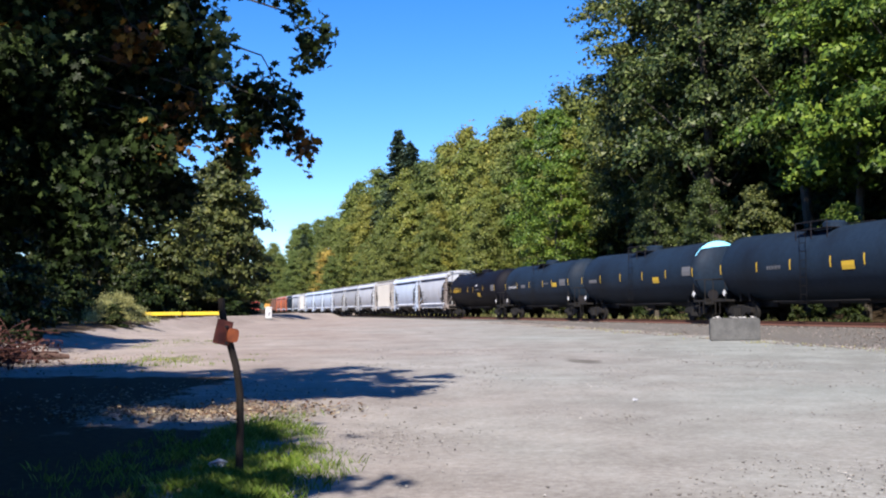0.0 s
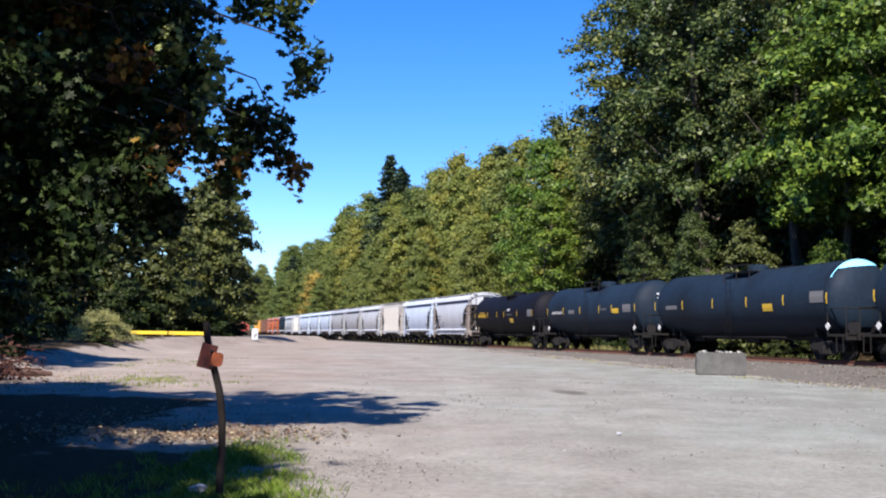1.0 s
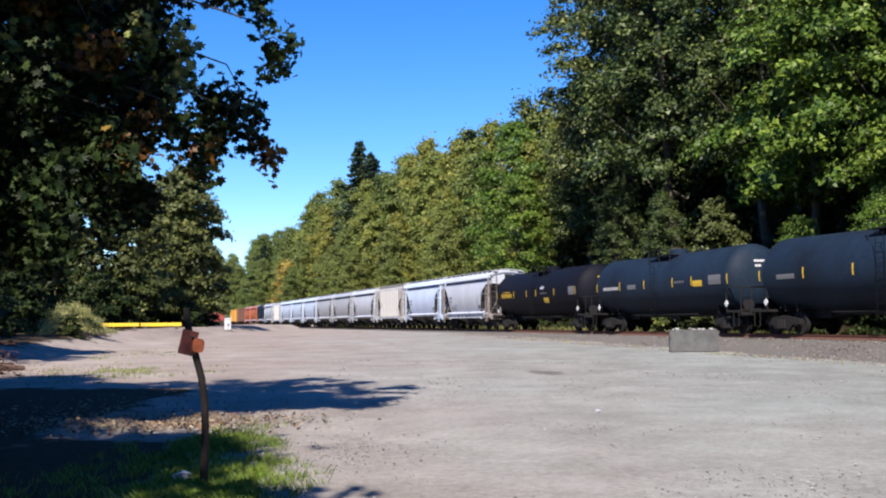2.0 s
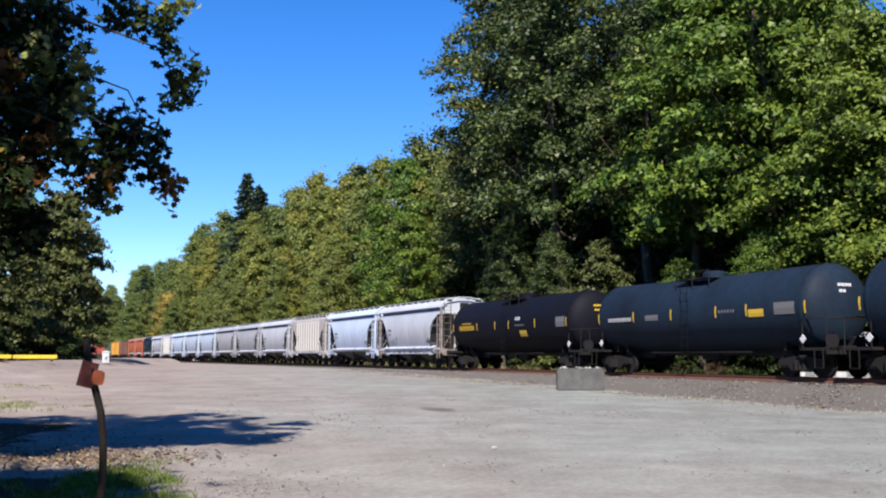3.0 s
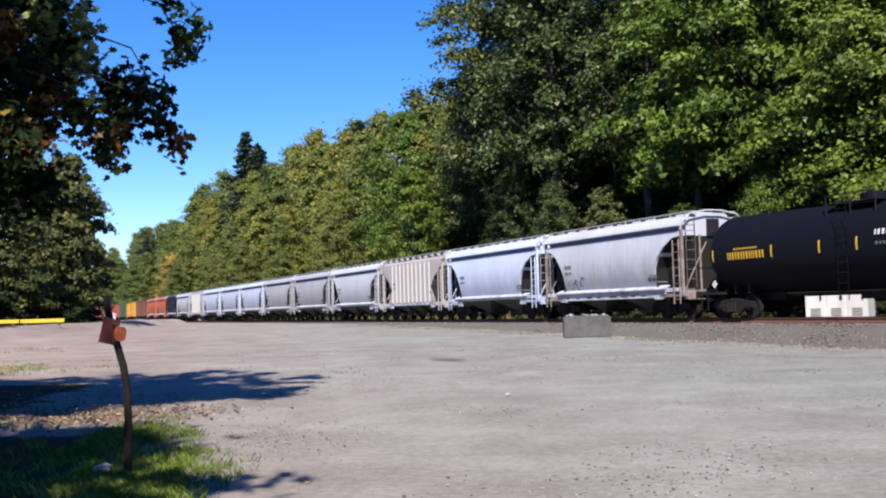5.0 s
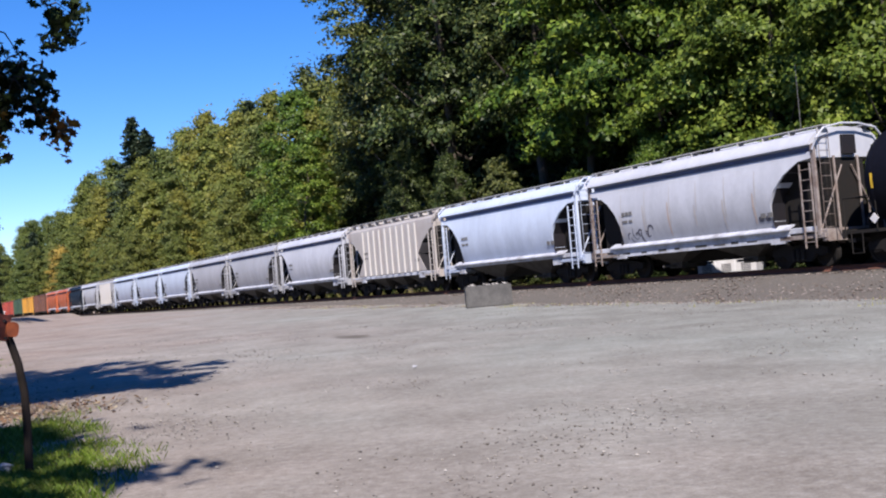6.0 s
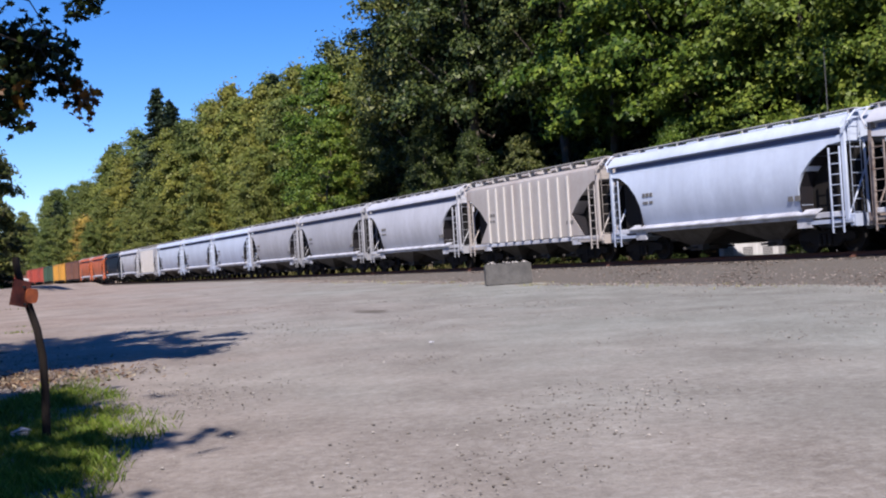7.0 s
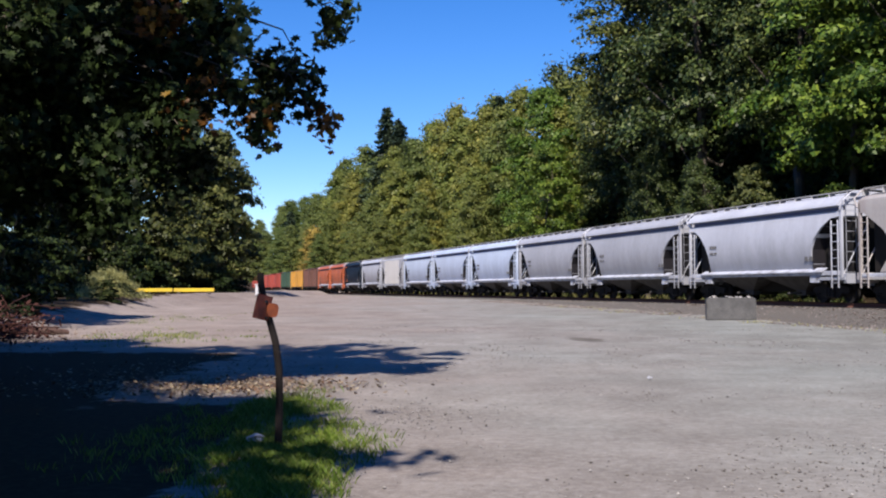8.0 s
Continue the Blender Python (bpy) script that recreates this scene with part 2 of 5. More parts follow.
ORANGESIGN = surface("faded_orange_paint", (0.2772, 0.0655, 0.0230), (0.3427, 0.0958, 0.0302), 8, 0.6, grime=(0.1512, 0.0403, 0.0202))
RUSTRED = surface("dark_red_paint", (0.13, 0.032, 0.022), (0.2, 0.05, 0.032), 9, 0.8, grime=(0.06, 0.025, 0.02))
LITTER = surface("white_litter", (0.277, 0.284, 0.310), (0.363, 0.370, 0.396), 9, 0.6)
DEADLEAF = surface("dead_leaves", (0.0330, 0.0108, 0.0078), (0.0660, 0.0216, 0.0156), 6, 0.9, each=0.2)
LOG = surface("fallen_log", (0.08, 0.045, 0.035), (0.16, 0.09, 0.065), 4, 0.9, grime=(0.08, 0.05, 0.04), relief=0.5)
STONE = surface("lot_stone", (0.26, 0.25, 0.24), (0.4, 0.385, 0.37), 9, 0.9, each=0.25)


def ground_material():
    m, N, L, B = material("gravel_lot")
    geo = N.new("ShaderNodeNewGeometry")
    P = geo.outputs["Position"]
    big = noise_tex(N, L, 0.1, 4, 0.6, P, (0.9, 0.6, 1))
    mid = noise_tex(N, L, 0.7, 6, 0.72, P, (1, 0.8, 1))
    grit = noise_tex(N, L, 9, 5, 0.75, P)
    fine = noise_tex(N, L, 45, 3, 0.7, P)
    col = ramp(N, L, big, [(0.36, (0.178, 0.140, 0.122)), (0.5, (0.276, 0.235, 0.211)), (0.62, (0.364, 0.334, 0.307))])
    col = mixed(N, L, 0.5, col, ramp(N, L, mid, [(0.34, (0.152, 0.118, 0.100)), (0.52, (0.258, 0.218, 0.196)), (0.7, (0.379, 0.345, 0.318))]))
    col = mixed(N, L, 0.36, col, ramp(N, L, grit, [(0.34, (0.088, 0.068, 0.058)), (0.5, (0.248, 0.215, 0.193)), (0.68, (0.452, 0.415, 0.386))]))
    col = mixed(N, L, 0.22, col, ramp(N, L, fine, [(0.3, (0.088, 0.073, 0.062)), (0.5, (0.248, 0.218, 0.197)), (0.72, (0.452, 0.418, 0.394))]))
    dust = noise_tex(N, L, 0.55, 5, 0.7, P, (0.9, 0.8, 1))
    col = mixed(N, L, 1.0, col, ramp(N, L, dust, [(0.36, (0.86, 0.86, 0.845)), (0.5, (0.99, 1.0, 0.99)), (0.64, (1.14, 1.15, 1.14))]), "MULTIPLY")
    spot = N.new("ShaderNodeMapping")
    spot.inputs["Location"].default_value, spot.inputs["Scale"].default_value = (-3.6, -10.4, 0), (0.9, 0.35, 0)
    L.new(P, spot.inputs[0])
    far = N.new("ShaderNodeVectorMath")
    far.operation = "LENGTH"
    L.new(spot.outputs[0], far.inputs[0])
    rag = N.new("ShaderNodeMath")
    L.new(far.outputs["Value"], rag.inputs[0])
    L.new(mid, rag.inputs[1])
    col = mixed(N, L, 1.0, col, ramp(N, L, rag.outputs[0], [(0.75, (0.55, 0.53, 0.51)), (1.3, (1, 1, 1))]), "MULTIPLY")
    # warm dirt towards the trees, cooler crushed stone towards the track
    sep = N.new("ShaderNodeSeparateXYZ")
    L.new(P, sep.inputs[0])
    gx = N.new("ShaderNodeMath")
    gx.operation = "MULTIPLY_ADD"
    gx.inputs[1].default_value = 0.045
    L.new(sep.outputs["X"], gx.inputs[0])
    L.new(big, gx.inputs[2])
    col = mixed(N, L, 1.0, col, ramp(N, L, gx.outputs[0], [(0.1, (1.03, 0.99, 0.98)), (0.5, (0.94, 1.0, 1.03)), (0.9, (0.85, 1.0, 1.03))]), "MULTIPLY")
    # grass and leaf litter at the lot's edge, woodland ground beyond the track, tree shade painted near black
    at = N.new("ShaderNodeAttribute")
    at.attribute_name = "soil_shade"
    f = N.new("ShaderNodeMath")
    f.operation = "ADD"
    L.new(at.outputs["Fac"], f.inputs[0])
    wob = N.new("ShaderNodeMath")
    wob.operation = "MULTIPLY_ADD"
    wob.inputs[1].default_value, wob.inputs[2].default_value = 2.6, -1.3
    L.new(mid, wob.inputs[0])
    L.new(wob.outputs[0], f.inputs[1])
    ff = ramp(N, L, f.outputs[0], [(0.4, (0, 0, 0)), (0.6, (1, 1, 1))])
    soil_shade = ramp(N, L, grit, [(0.3, (0.016, 0.011, 0.006)), (0.5, (0.032, 0.021, 0.011)), (0.72, (0.07, 0.05, 0.028))])
    L.new(mixed(N, L, ff, col, soil_shade), B.inputs["Base Color"])
    B.inputs["Roughness"].default_value = 0.95
    B.inputs["Specular IOR Level"].default_value = 0.15
    bump(N, L, B, grit, 0.4, 0.05)
    return m


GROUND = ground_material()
BALLAST = surface("ballast", (0.0508, 0.0456, 0.0410), (0.1640, 0.1535, 0.1394), 5, 0.95, grime=(0.1025, 0.0871, 0.0738), relief=0.8)


# ---- mesh helpers ----
def mesh_from(name, verts, faces, mat, smooth=False):
    me = bpy.data.meshes.new(name)
    me.from_pydata([tuple(v) for v in verts], [], [tuple(f) for f in faces])
    me.materials.append(mat)
    if smooth:
        me.polygons.foreach_set("use_smooth", [True] * len(me.polygons))
        me.set_sharp_from_angle(angle=radians(32))
    me.update()
    return me


def quads_mesh(name, pts, mat):
    """Many loose leaves of three or four corners from an array (n, corners, 3)."""
    n = len(pts)
    me = bpy.data.meshes.new(name)
    k = pts.shape[1]
    me.vertices.add(n * k)
    me.vertices.foreach_set("co", np.ascontiguousarray(pts, dtype=np.float32).ravel())
    me.loops.add(n * k)
    me.loops.foreach_set("vertex_index", np.arange(n * k, dtype=np.int32))
    me.polygons.add(n)
    me.polygons.foreach_set("loop_start", np.arange(0, n * k, k, dtype=np.int32))
    me.materials.append(mat)
    me.update()
    me.validate()
    return me


class Shape:
    """Collects boxes, tubes and sheets into one mesh."""

    def __init__(self):
        self.v, self.f = [], []

    def add(self, verts, faces):
        o = len(self.v)
        self.v += [tuple(p) for p in verts]
        self.f += [tuple(i + o for i in q) for q in faces]
        return self

    def box(self, x0, x1, y0, y1, z0, z1, c=0.0):
        """A box; c: chamfer of its four long edges along y."""
        if c <= 0:
            v = [(x, y, z) for y in (y0, y1) for x, z in ((x0, z0), (x1, z0), (x1, z1), (x0, z1))]
            n = 4
        else:
            sec = [(x0 + c, z0), (x1 - c, z0), (x1, z0 + c), (x1, z1 - c), (x1 - c, z1), (x0 + c, z1), (x0, z1 - c), (x0, z0 + c)]
            v = [(x, y, z) for y in (y0, y1) for x, z in sec]
            n = 8
        f = [(i, (i + 1) % n, n + (i + 1) % n, n + i) for i in range(n)]
        f += [tuple(range(n - 1, -1, -1)), tuple(range(n, 2 * n))]
        return self.add(v, [q[::-1] for q in f])

    def tube(self, pts, radii, n=6, caps=True):
        pts = [Vector(p) for p in pts]
        if not hasattr(radii, "__len__"):
            radii = [radii] * len(pts)
        v, f = [], []
        for i, p in enumerate(pts):
            d = (pts[min(i + 1, len(pts) - 1)] - pts[max(i - 1, 0)]).normalized()
            a = d.cross(Vector((0, 0, 1)) if abs(d.z) < 0.9 else Vector((1, 0, 0))).normalized()
            b = d.cross(a)
            v += [p + radii[i] * (math.cos(6.2832 * k / n) * a + math.sin(6.2832 * k / n) * b) for k in range(n)]
        for i in range(len(pts) - 1):
            f += [(i * n + k, i * n + (k + 1) % n, (i + 1) * n + (k + 1) % n, (i + 1) * n + k) for k in range(n)]
        if caps:
            f += [tuple(range(n - 1, -1, -1)), tuple(range((len(pts) - 1) * n, len(pts) * n))]
        return self.add(v, f)

    def prism(self, poly, y0, y1):
        """A polygon in x, z pushed along y."""
        n = len(poly)
        v = [(x, y, z) for y in (y0, y1) for x, z in poly]
        f = [(i, (i + 1) % n, n + (i + 1) % n, n + i) for i in range(n)] + [tuple(range(n - 1, -1, -1)), tuple(range(n, 2 * n))]
        return self.add(v, f)

    def mesh(self, name, mat, smooth=False):
        return mesh_from(name, self.v, self.f, mat, smooth)


def part(name, shape, mat, parent, label="", at=None, smooth=False):
    me = shape if isinstance(shape, bpy.types.Mesh) else shape.mesh(name, mat, smooth)
    ob = new(name, me)
    ob.parent = parent
    if at is not None:
        ob.matrix_basis = at
    if label:
        ob["label"] = label
    return ob


def thing(name, label, category, at, group="", kind=""):
    ob = new(name)
    ob.empty_display_size = 0.3
    ob.matrix_basis = at
    return tagged(ob, label, category, group, kind)


# ---- the plan ----
TRACK_TURN, TRACK_OFF, RAIL_TOP = 14.62, 26.73, 0.90
SN, CS = math.sin(radians(TRACK_TURN)), math.cos(radians(TRACK_TURN))


def plan(s, n):
    """x, y of a place s metres along the track and n metres across."""
    return -SN * s + CS * n, CS * s + SN * n


def along(x, y):
    return -SN * x + CS * y, CS * x + SN * y


def smooth_step(t):
    t = np.clip(t, 0, 1)
    return t * t * (3 - 2 * t)


def ground_z(x, y):
    s, n = along(x, y)
    z = 0.62 * smooth_step((y - 14) / 75)
    z = z + np.where(n > 35, np.clip(n - 35, 0, 160) * 0.26, 0)
    left = np.clip(-(x + 9 + 0.13 * np.clip(y, 0, 60)), 0, 40)
    return z + 0.6 * smooth_step(left / 3)


def build_ground():
    near = np.arange(-30, 61, 1.0)
    xs = np.concatenate([[-1500, -800, -400, -200, -120, -80, -60, -45, -36], near, [66, 74, 84, 100, 130, 180, 260, 400, 800, 1500]])
    ys = np.concatenate([[-1500, -600, -200, -80, -40, -25, -15, -8, -3], np.arange(0, 90, 1.0), [92, 96, 102, 110, 120, 135, 155, 180, 220, 280, 360, 480, 700, 1100, 1800]])
    X, Y = np.meshgrid(xs, ys)
    Z = ground_z(X, Y)
    rough = np.array([[noise.noise((x * 0.35, y * 0.35, 0)) * 0.03 if abs(x) < 60 and -5 < y < 90 else 0 for x in xs] for y in ys])
    Z = Z + rough
    w, h = len(xs), len(ys)
    v = np.stack([X, Y, Z], -1).reshape(-1, 3)
    f = [(j * w + i, j * w + i + 1, (j + 1) * w + i + 1, (j + 1) * w + i) for j in range(h - 1) for i in range(w - 1)]
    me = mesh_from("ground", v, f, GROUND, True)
    s, n = along(X, Y)
    # tree shade on the lot, painted as near-black ground out to the shade's edges
    near_shade = smooth_step(-(X + 1.9 + 0.1 * (Y - 10)) / 1.2) * smooth_step((15.0 - Y) / 1.4)
    mid_shade = smooth_step(-(X + 4.5) / 1.5) * smooth_step((Y - 16.0) / 1.4) * smooth_step((26.5 - Y) / 2.5)
    edge_shade = smooth_step(-(X + 4.5) / 1.4) * smooth_step((26.5 - Y) / 2.5)
    near_shade = np.maximum(np.maximum(near_shade, mid_shade), edge_shade)
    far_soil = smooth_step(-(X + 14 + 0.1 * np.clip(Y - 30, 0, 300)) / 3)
    soil_shade = np.maximum(np.maximum(smooth_step((n - 29) / 3), near_shade), far_soil)
    a = me.attributes.new("soil_shade", "FLOAT", "POINT")
    a.data.foreach_set("value", soil_shade.ravel().astype(np.float32))
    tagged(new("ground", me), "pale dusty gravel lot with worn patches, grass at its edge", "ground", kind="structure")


build_ground()


def build_track():
    base = pose(*plan(0, TRACK_OFF), RAIL_TOP, 0, 0, TRACK_TURN)
    sh = Shape()
    ys = [-60 + 2.0 * i for i in range(60)] + [60 + 12.0 * i for i in range(50)]
    rnd = random.Random(5)
    sec = [(-4.6, -1.0), (-2.9, -0.62), (-2.0, -0.3), (-1.75, -0.2), (1.75, -0.2), (2.1, -0.3), (4.0, -1.0)]
    v = [(x + rnd.uniform(-0.12, 0.12), y, z + rnd.uniform(-0.03, 0.03)) for y in ys for x, z in sec]
    k = len(sec)
    f = [(j * k + i, j * k + i + 1, (j + 1) * k + i + 1, (j + 1) * k + i) for j in range(len(ys) - 1) for i in range(k - 1)]
    ob = part("ballast_bank", mesh_from("ballast_bank", v, f, BALLAST, True), BALLAST, None)
    ob.matrix_basis = base
    tagged(ob, "low bank of grey crushed-stone ballast under the track", "ballast", kind="structure")
    for x in (-0.755, 0.755):
        r = Shape()
        poly = [(-0.07, -0.17), (0.07, -0.17), (0.07, -0.15), (0.012, -0.12), (0.012, -0.05), (0.036, -0.03), (0.036, -0.004), (0.026, 0.0), (-0.026, 0.0), (-0.036, -0.004), (-0.036, -0.03), (-0.012, -0.05), (-0.012, -0.12), (-0.07, -0.15)]
        r.prism([(x + a, b) for a, b in poly], -60, 640)
        ob = part("rail", r, RAILRUST, None)
        ob.matrix_basis = base
        tagged(ob, "rusty brown steel rail on wooden ties", "rail", "rails of the track", "structure")
    tie = Shape().box(-1.3, 1.3, -0.11, 0.11, -0.34, -0.165, 0.0).mesh("tie", TIE)
    for i in range(200):
        ob = new("tie", tie)
        ob.matrix_basis = base @ pose(rnd.uniform(-0.04, 0.04), 5 + 0.52 * i, 0, 0, 0, rnd.uniform(-0.8, 0.8))
        tagged(ob, "dark weathered wooden railway tie bedded in ballast", "railway tie", "ties of the track", "structure")


build_track()


# ---- trees ----
def leaf_quads(rng, centres, normals, size, spread=0.55):
    n = len(centres)
    t = rng.normal(size=(n, 3))
    nm = normals + spread * rng.normal(size=(n, 3))
    nm /= np.linalg.norm(nm, axis=1)[:, None] + 1e-9
    a = np.cross(nm, t)
    a /= np.linalg.norm(a, axis=1)[:, None] + 1e-9
    b = np.cross(nm, a)
    s = (size * rng.uniform(0.6, 1.3, n))[:, None]
    droop = nm * s * 0.25
    return np.stack([centres - a * s, centres + b * s * 0.55 - droop, centres + a * s, centres - b * s * 0.55 - droop], 1)


def leaf_tris(rng, centres, normals, size, spread=0.55):
    """Three-cornered leaves for the many crowns farther off."""
    n = len(centres)
    nm = normals + spread * rng.normal(size=(n, 3))
    nm /= np.linalg.norm(nm, axis=1)[:, None] + 1e-9
    a = np.cross(nm, rng.normal(size=(n, 3)))
    a /= np.linalg.norm(a, axis=1)[:, None] + 1e-9
    b = np.cross(nm, a)
    s = (size * rng.uniform(0.6, 1.3, n))[:, None]
    return np.stack([centres - a * s, centres + a * s * 0.6 + b * s * 0.7, centres + a * s * 0.6 - b * s * 0.7], 1)


def crown_points(rng, height, radius, low, clumps, per, puff, taper=1.0, flat=0.2):
    """Leaves of an uneven crown from low to height: boughs of clumps with gaps between them. Returns places, outward ways and clump centres."""
    c, dirs = [], []
    each = 4
    boughs = max(6, clumps // each)
    ph = rng.uniform(0, 6.28, 6)
    for i in range(boughs):
        # boughs turned round the stem, higher and higher, each a flat layered spray with a dark gap below it
        u = (i + rng.uniform(0.1, 0.9)) / boughs
        a = 2.39996 * i + rng.uniform(-0.5, 0.5)
        z = low + (height - low) * (0.04 + 0.96 * u)
        prof = (math.sin(math.pi * min(1, (0.2 + 0.8 * u) ** 0.85)) ** 0.55) * (1 - 0.2 * u * taper)
        lump = 0.84 + 0.18 * math.sin(3 * a + ph[0] + 4 * u) + 0.14 * math.sin(5 * a + ph[1] - 7 * u) + rng.uniform(-0.1, 0.1)
        r = max(0.1 * radius, radius * prof * lump)
        for j in range(each):
            rr = r * (0.42 + 0.58 * (j + rng.uniform(0.2, 0.9)) / each)
            aa = a + rng.normal(0, 0.24)
            c.append((rr * math.cos(aa), rr * math.sin(aa), z + rng.normal(0, 0.16) * puff - 0.22 * rr * rr / radius))
    c = np.array(c)
    c[:, 2] = np.clip(c[:, 2], low + 0.3 * puff, height - 0.2 * puff)
    size = puff * rng.uniform(0.55, 1.2, len(c))
    d = rng.normal(size=(len(c), per, 3))
    d /= np.linalg.norm(d, axis=2)[:, :, None] + 1e-9
    # leaves sit on the outside of each clump, more of them above than below
    d[:, :, 2] = np.where(d[:, :, 2] < -0.25, -0.6 * d[:, :, 2], d[:, :, 2])
    depth = rng.uniform(0.5, 1.12, (len(c), per, 1)) * (1 + 0.3 * np.sin(7 * d[:, :, :1] + 5 * d[:, :, 1:2] + rng.uniform(0, 6.28, (len(c), 1, 1))))
    stretch = rng.uniform(0.75, 1.3, (len(c), 1, 3))
    way = c / (np.linalg.norm(c[:, :2], axis=1)[:, None] + 0.5) * [1, 1, 0]
    sag = -0.3 * (d * stretch * way[:, None, :]).sum(2, keepdims=True) * size[:, None, None] * 0.7
    p = c[:, None, :] + d * depth * stretch * size[:, None, None] * np.array([0.8, 0.8, 1.7 * flat]) + sag * np.array([0, 0, 1.0])
    out = 0.9 * d + np.array([0, 0, 0.3]) + 0.35 * way[:, None, :]
    return p.reshape(-1, 3), out.reshape(-1, 3), c


def inner_leaves(rng, height, radius, low, count, leaf):
    """The sparse big sprays inside a crown, which keep it from being seen through."""
    u = rng.uniform(0, 1, count)
    prof = np.sin(np.pi * np.minimum(1, (0.2 + 0.8 * u) ** 0.85)) ** 0.55
    a = rng.uniform(0, 6.283, count)
    r = radius * 0.45 * prof * rng.uniform(0, 1, count) ** 0.5
    p = np.stack([r * np.cos(a), r * np.sin(a), low + (height - low) * 0.94 * u], -1)
    return leaf_tris(rng, p, np.stack([np.cos(a), np.sin(a), 0.3 + 0 * a], -1), leaf, 0.8)


def trunk_shape(rng, height, base, clumps, limbs=14, lean=0.0):
    sh = Shape()
    zs = np.linspace(0, height * 0.9, 8)
    off = np.cumsum(rng.normal(0, 0.012 * height, (8, 2)), 0)
    off -= off[0]
    mid = [(off[i, 0] + lean * zs[i], off[i, 1], zs[i] - (0.3 if i == 0 else 0)) for i in range(8)]
    sh.tube(mid, [base * (1 - 0.85 * i / 7) * (1.3 if i == 0 else 1) for i in range(8)], 9)
    for k in rng.choice(len(clumps), min(limbs, len(clumps)), replace=False):
        e = Vector(clumps[k])
        zf = max(0.12 * height, min(0.82 * height, e.z - 0.5 * math.hypot(e.x, e.y)))
        i = zf / (height * 0.9) * 7
        j = int(i)
        a, b = Vector(mid[j]), Vector(mid[min(j + 1, 7)])
        s0 = a.lerp(b, i - j)
        m1 = s0.lerp(e, 0.45) + Vector((0, 0, -0.04 * height))
        r0 = base * (1 - 0.85 * i / 7) * 0.45
        sh.tube([s0, m1, e], [r0, r0 * 0.6, r0 * 0.18], 5)
    return sh


def broadleaf(name, seed, height, radius, low, clumps, per, leaf, puff, mat, label, base=None, at=None, limbs=14, flat=0.2, inner=110, taper=1.0):
    rng = np.random.default_rng(seed)
    p, w, c = crown_points(rng, height, radius, low, clumps, per, puff, taper, flat)
    t = thing(name, label, "tree", at or Matrix(), "")
    part("trunk", trunk_shape(rng, height, base or height * 0.014, c, limbs), BARK, t, smooth=True)
    q = np.concatenate([leaf_tris(rng, p, w, leaf), inner_leaves(rng, height, radius, low, int(inner * height), leaf * (1.7 if inner > 50 else 1.2))])
    part("crown", quads_mesh("crown", q, mat), mat, t)
    return t


def conifer(seed, height, radius, at, label):
    rng = np.random.default_rng(seed)
    t = thing("fir_tree", label, "tree", at)
    sh = Shape().tube([(0, 0, -0.5), (0, 0, height * 0.5), (0, 0, height)], [height * 0.012, height * 0.008, 0.03], 7)
    pts, ways = [], []
    z = height * 0.12
    while z < height:
        r = radius * (1 - z / height) ** 0.62 + 0.25
        for a in rng.uniform(0, 6.283, 10):
            L = r * rng.uniform(0.3, 1.3)
            n = max(8, int(L * 34))
            k = rng.uniform(0.1, 1, n) * L
            pts.append(np.stack([np.cos(a) * k, np.sin(a) * k, z - 0.25 * k], -1) + rng.normal(0, 0.24, (n, 3)))
            ways.append(np.tile([0, 0, 1.0], (n, 1)))
            sh.tube([(0, 0, z), (math.cos(a) * L, math.sin(a) * L, z - 0.25 * L)], [0.05, 0.01], 4, False)
        z += height / 34
    part("trunk", sh, BARK, t)
    part("crown", quads_mesh("crown", leaf_quads(rng, np.concatenate(pts), np.concatenate(ways), 0.36, 0.5), LEAF_FIR), LEAF_FIR, t)
    return t


def stand(tree, spots, seed, group, z_off=0.0):
    """Plants copies of a tree, which itself takes the first spot: (s, n, scale)."""
    rnd = random.Random(seed)
    for i, (s, n, k) in enumerate(spots):
        x, y = plan(s, n)
        m = pose(x, y, float(ground_z(x, y)) + z_off - 0.2, rnd.uniform(-3, 3), rnd.uniform(-3, 3), rnd.uniform(0, 360))
        if i == 0:
            tree.matrix_basis, tree.scale = m, (k, k, k * rnd.uniform(0.95, 1.05))
            tagged(tree, group=group)
        else:
            tree_copy = copy_thing(tree, m)
            tree_copy.scale = (k, k, k * rnd.uniform(0.95, 1.05))


# tall dark stand beyond the track
rt = random.Random(11)
ROWS = "trees along the track"
tall = broadleaf("cottonwood_tree", 1, 28, 6.6, 8.5, 264, 146, 0.155, 1.25, LEAF_ALDER, "tall grey-green cottonwood with a ragged crown behind the track", flat=0.6, inner=45)
stand(tall, [(79, 38.2, 1.36), (66, 38, 1.2), (80, 44, 1.2), (57, 39, 1.05), (66, 47, 1.08), (70, 34.5, 0.42)], 2, ROWS)
alder = broadleaf("alder_tree", 2, 22, 5.8, 6.5, 190, 160, 0.155, 1.25, LEAF_ALDER, "dark green alder with a deep shaded crown behind the track", flat=0.55, inner=40)
stand(alder, [(48, 43.5, 1.15), (37, 44, 0.8), (88, 41, 0.92), (96, 46, 1.1), (61, 34, 0.42)], 3, ROWS)
maple = broadleaf("maple_tree", 3, 19, 6.2, 6.2, 130, 190, 0.155, 1.4, LEAF_MAPLE, "bright green maple with sunlit layered leaves behind the track", flat=0.4, inner=25)
stand(maple, [(48.8, 36.5, 1.24), (42, 36, 1.2), (94, 36, 0.8), (106, 41, 1.08), (45.5, 33, 0.36), (39.5, 33, 0.38)], 4, ROWS)
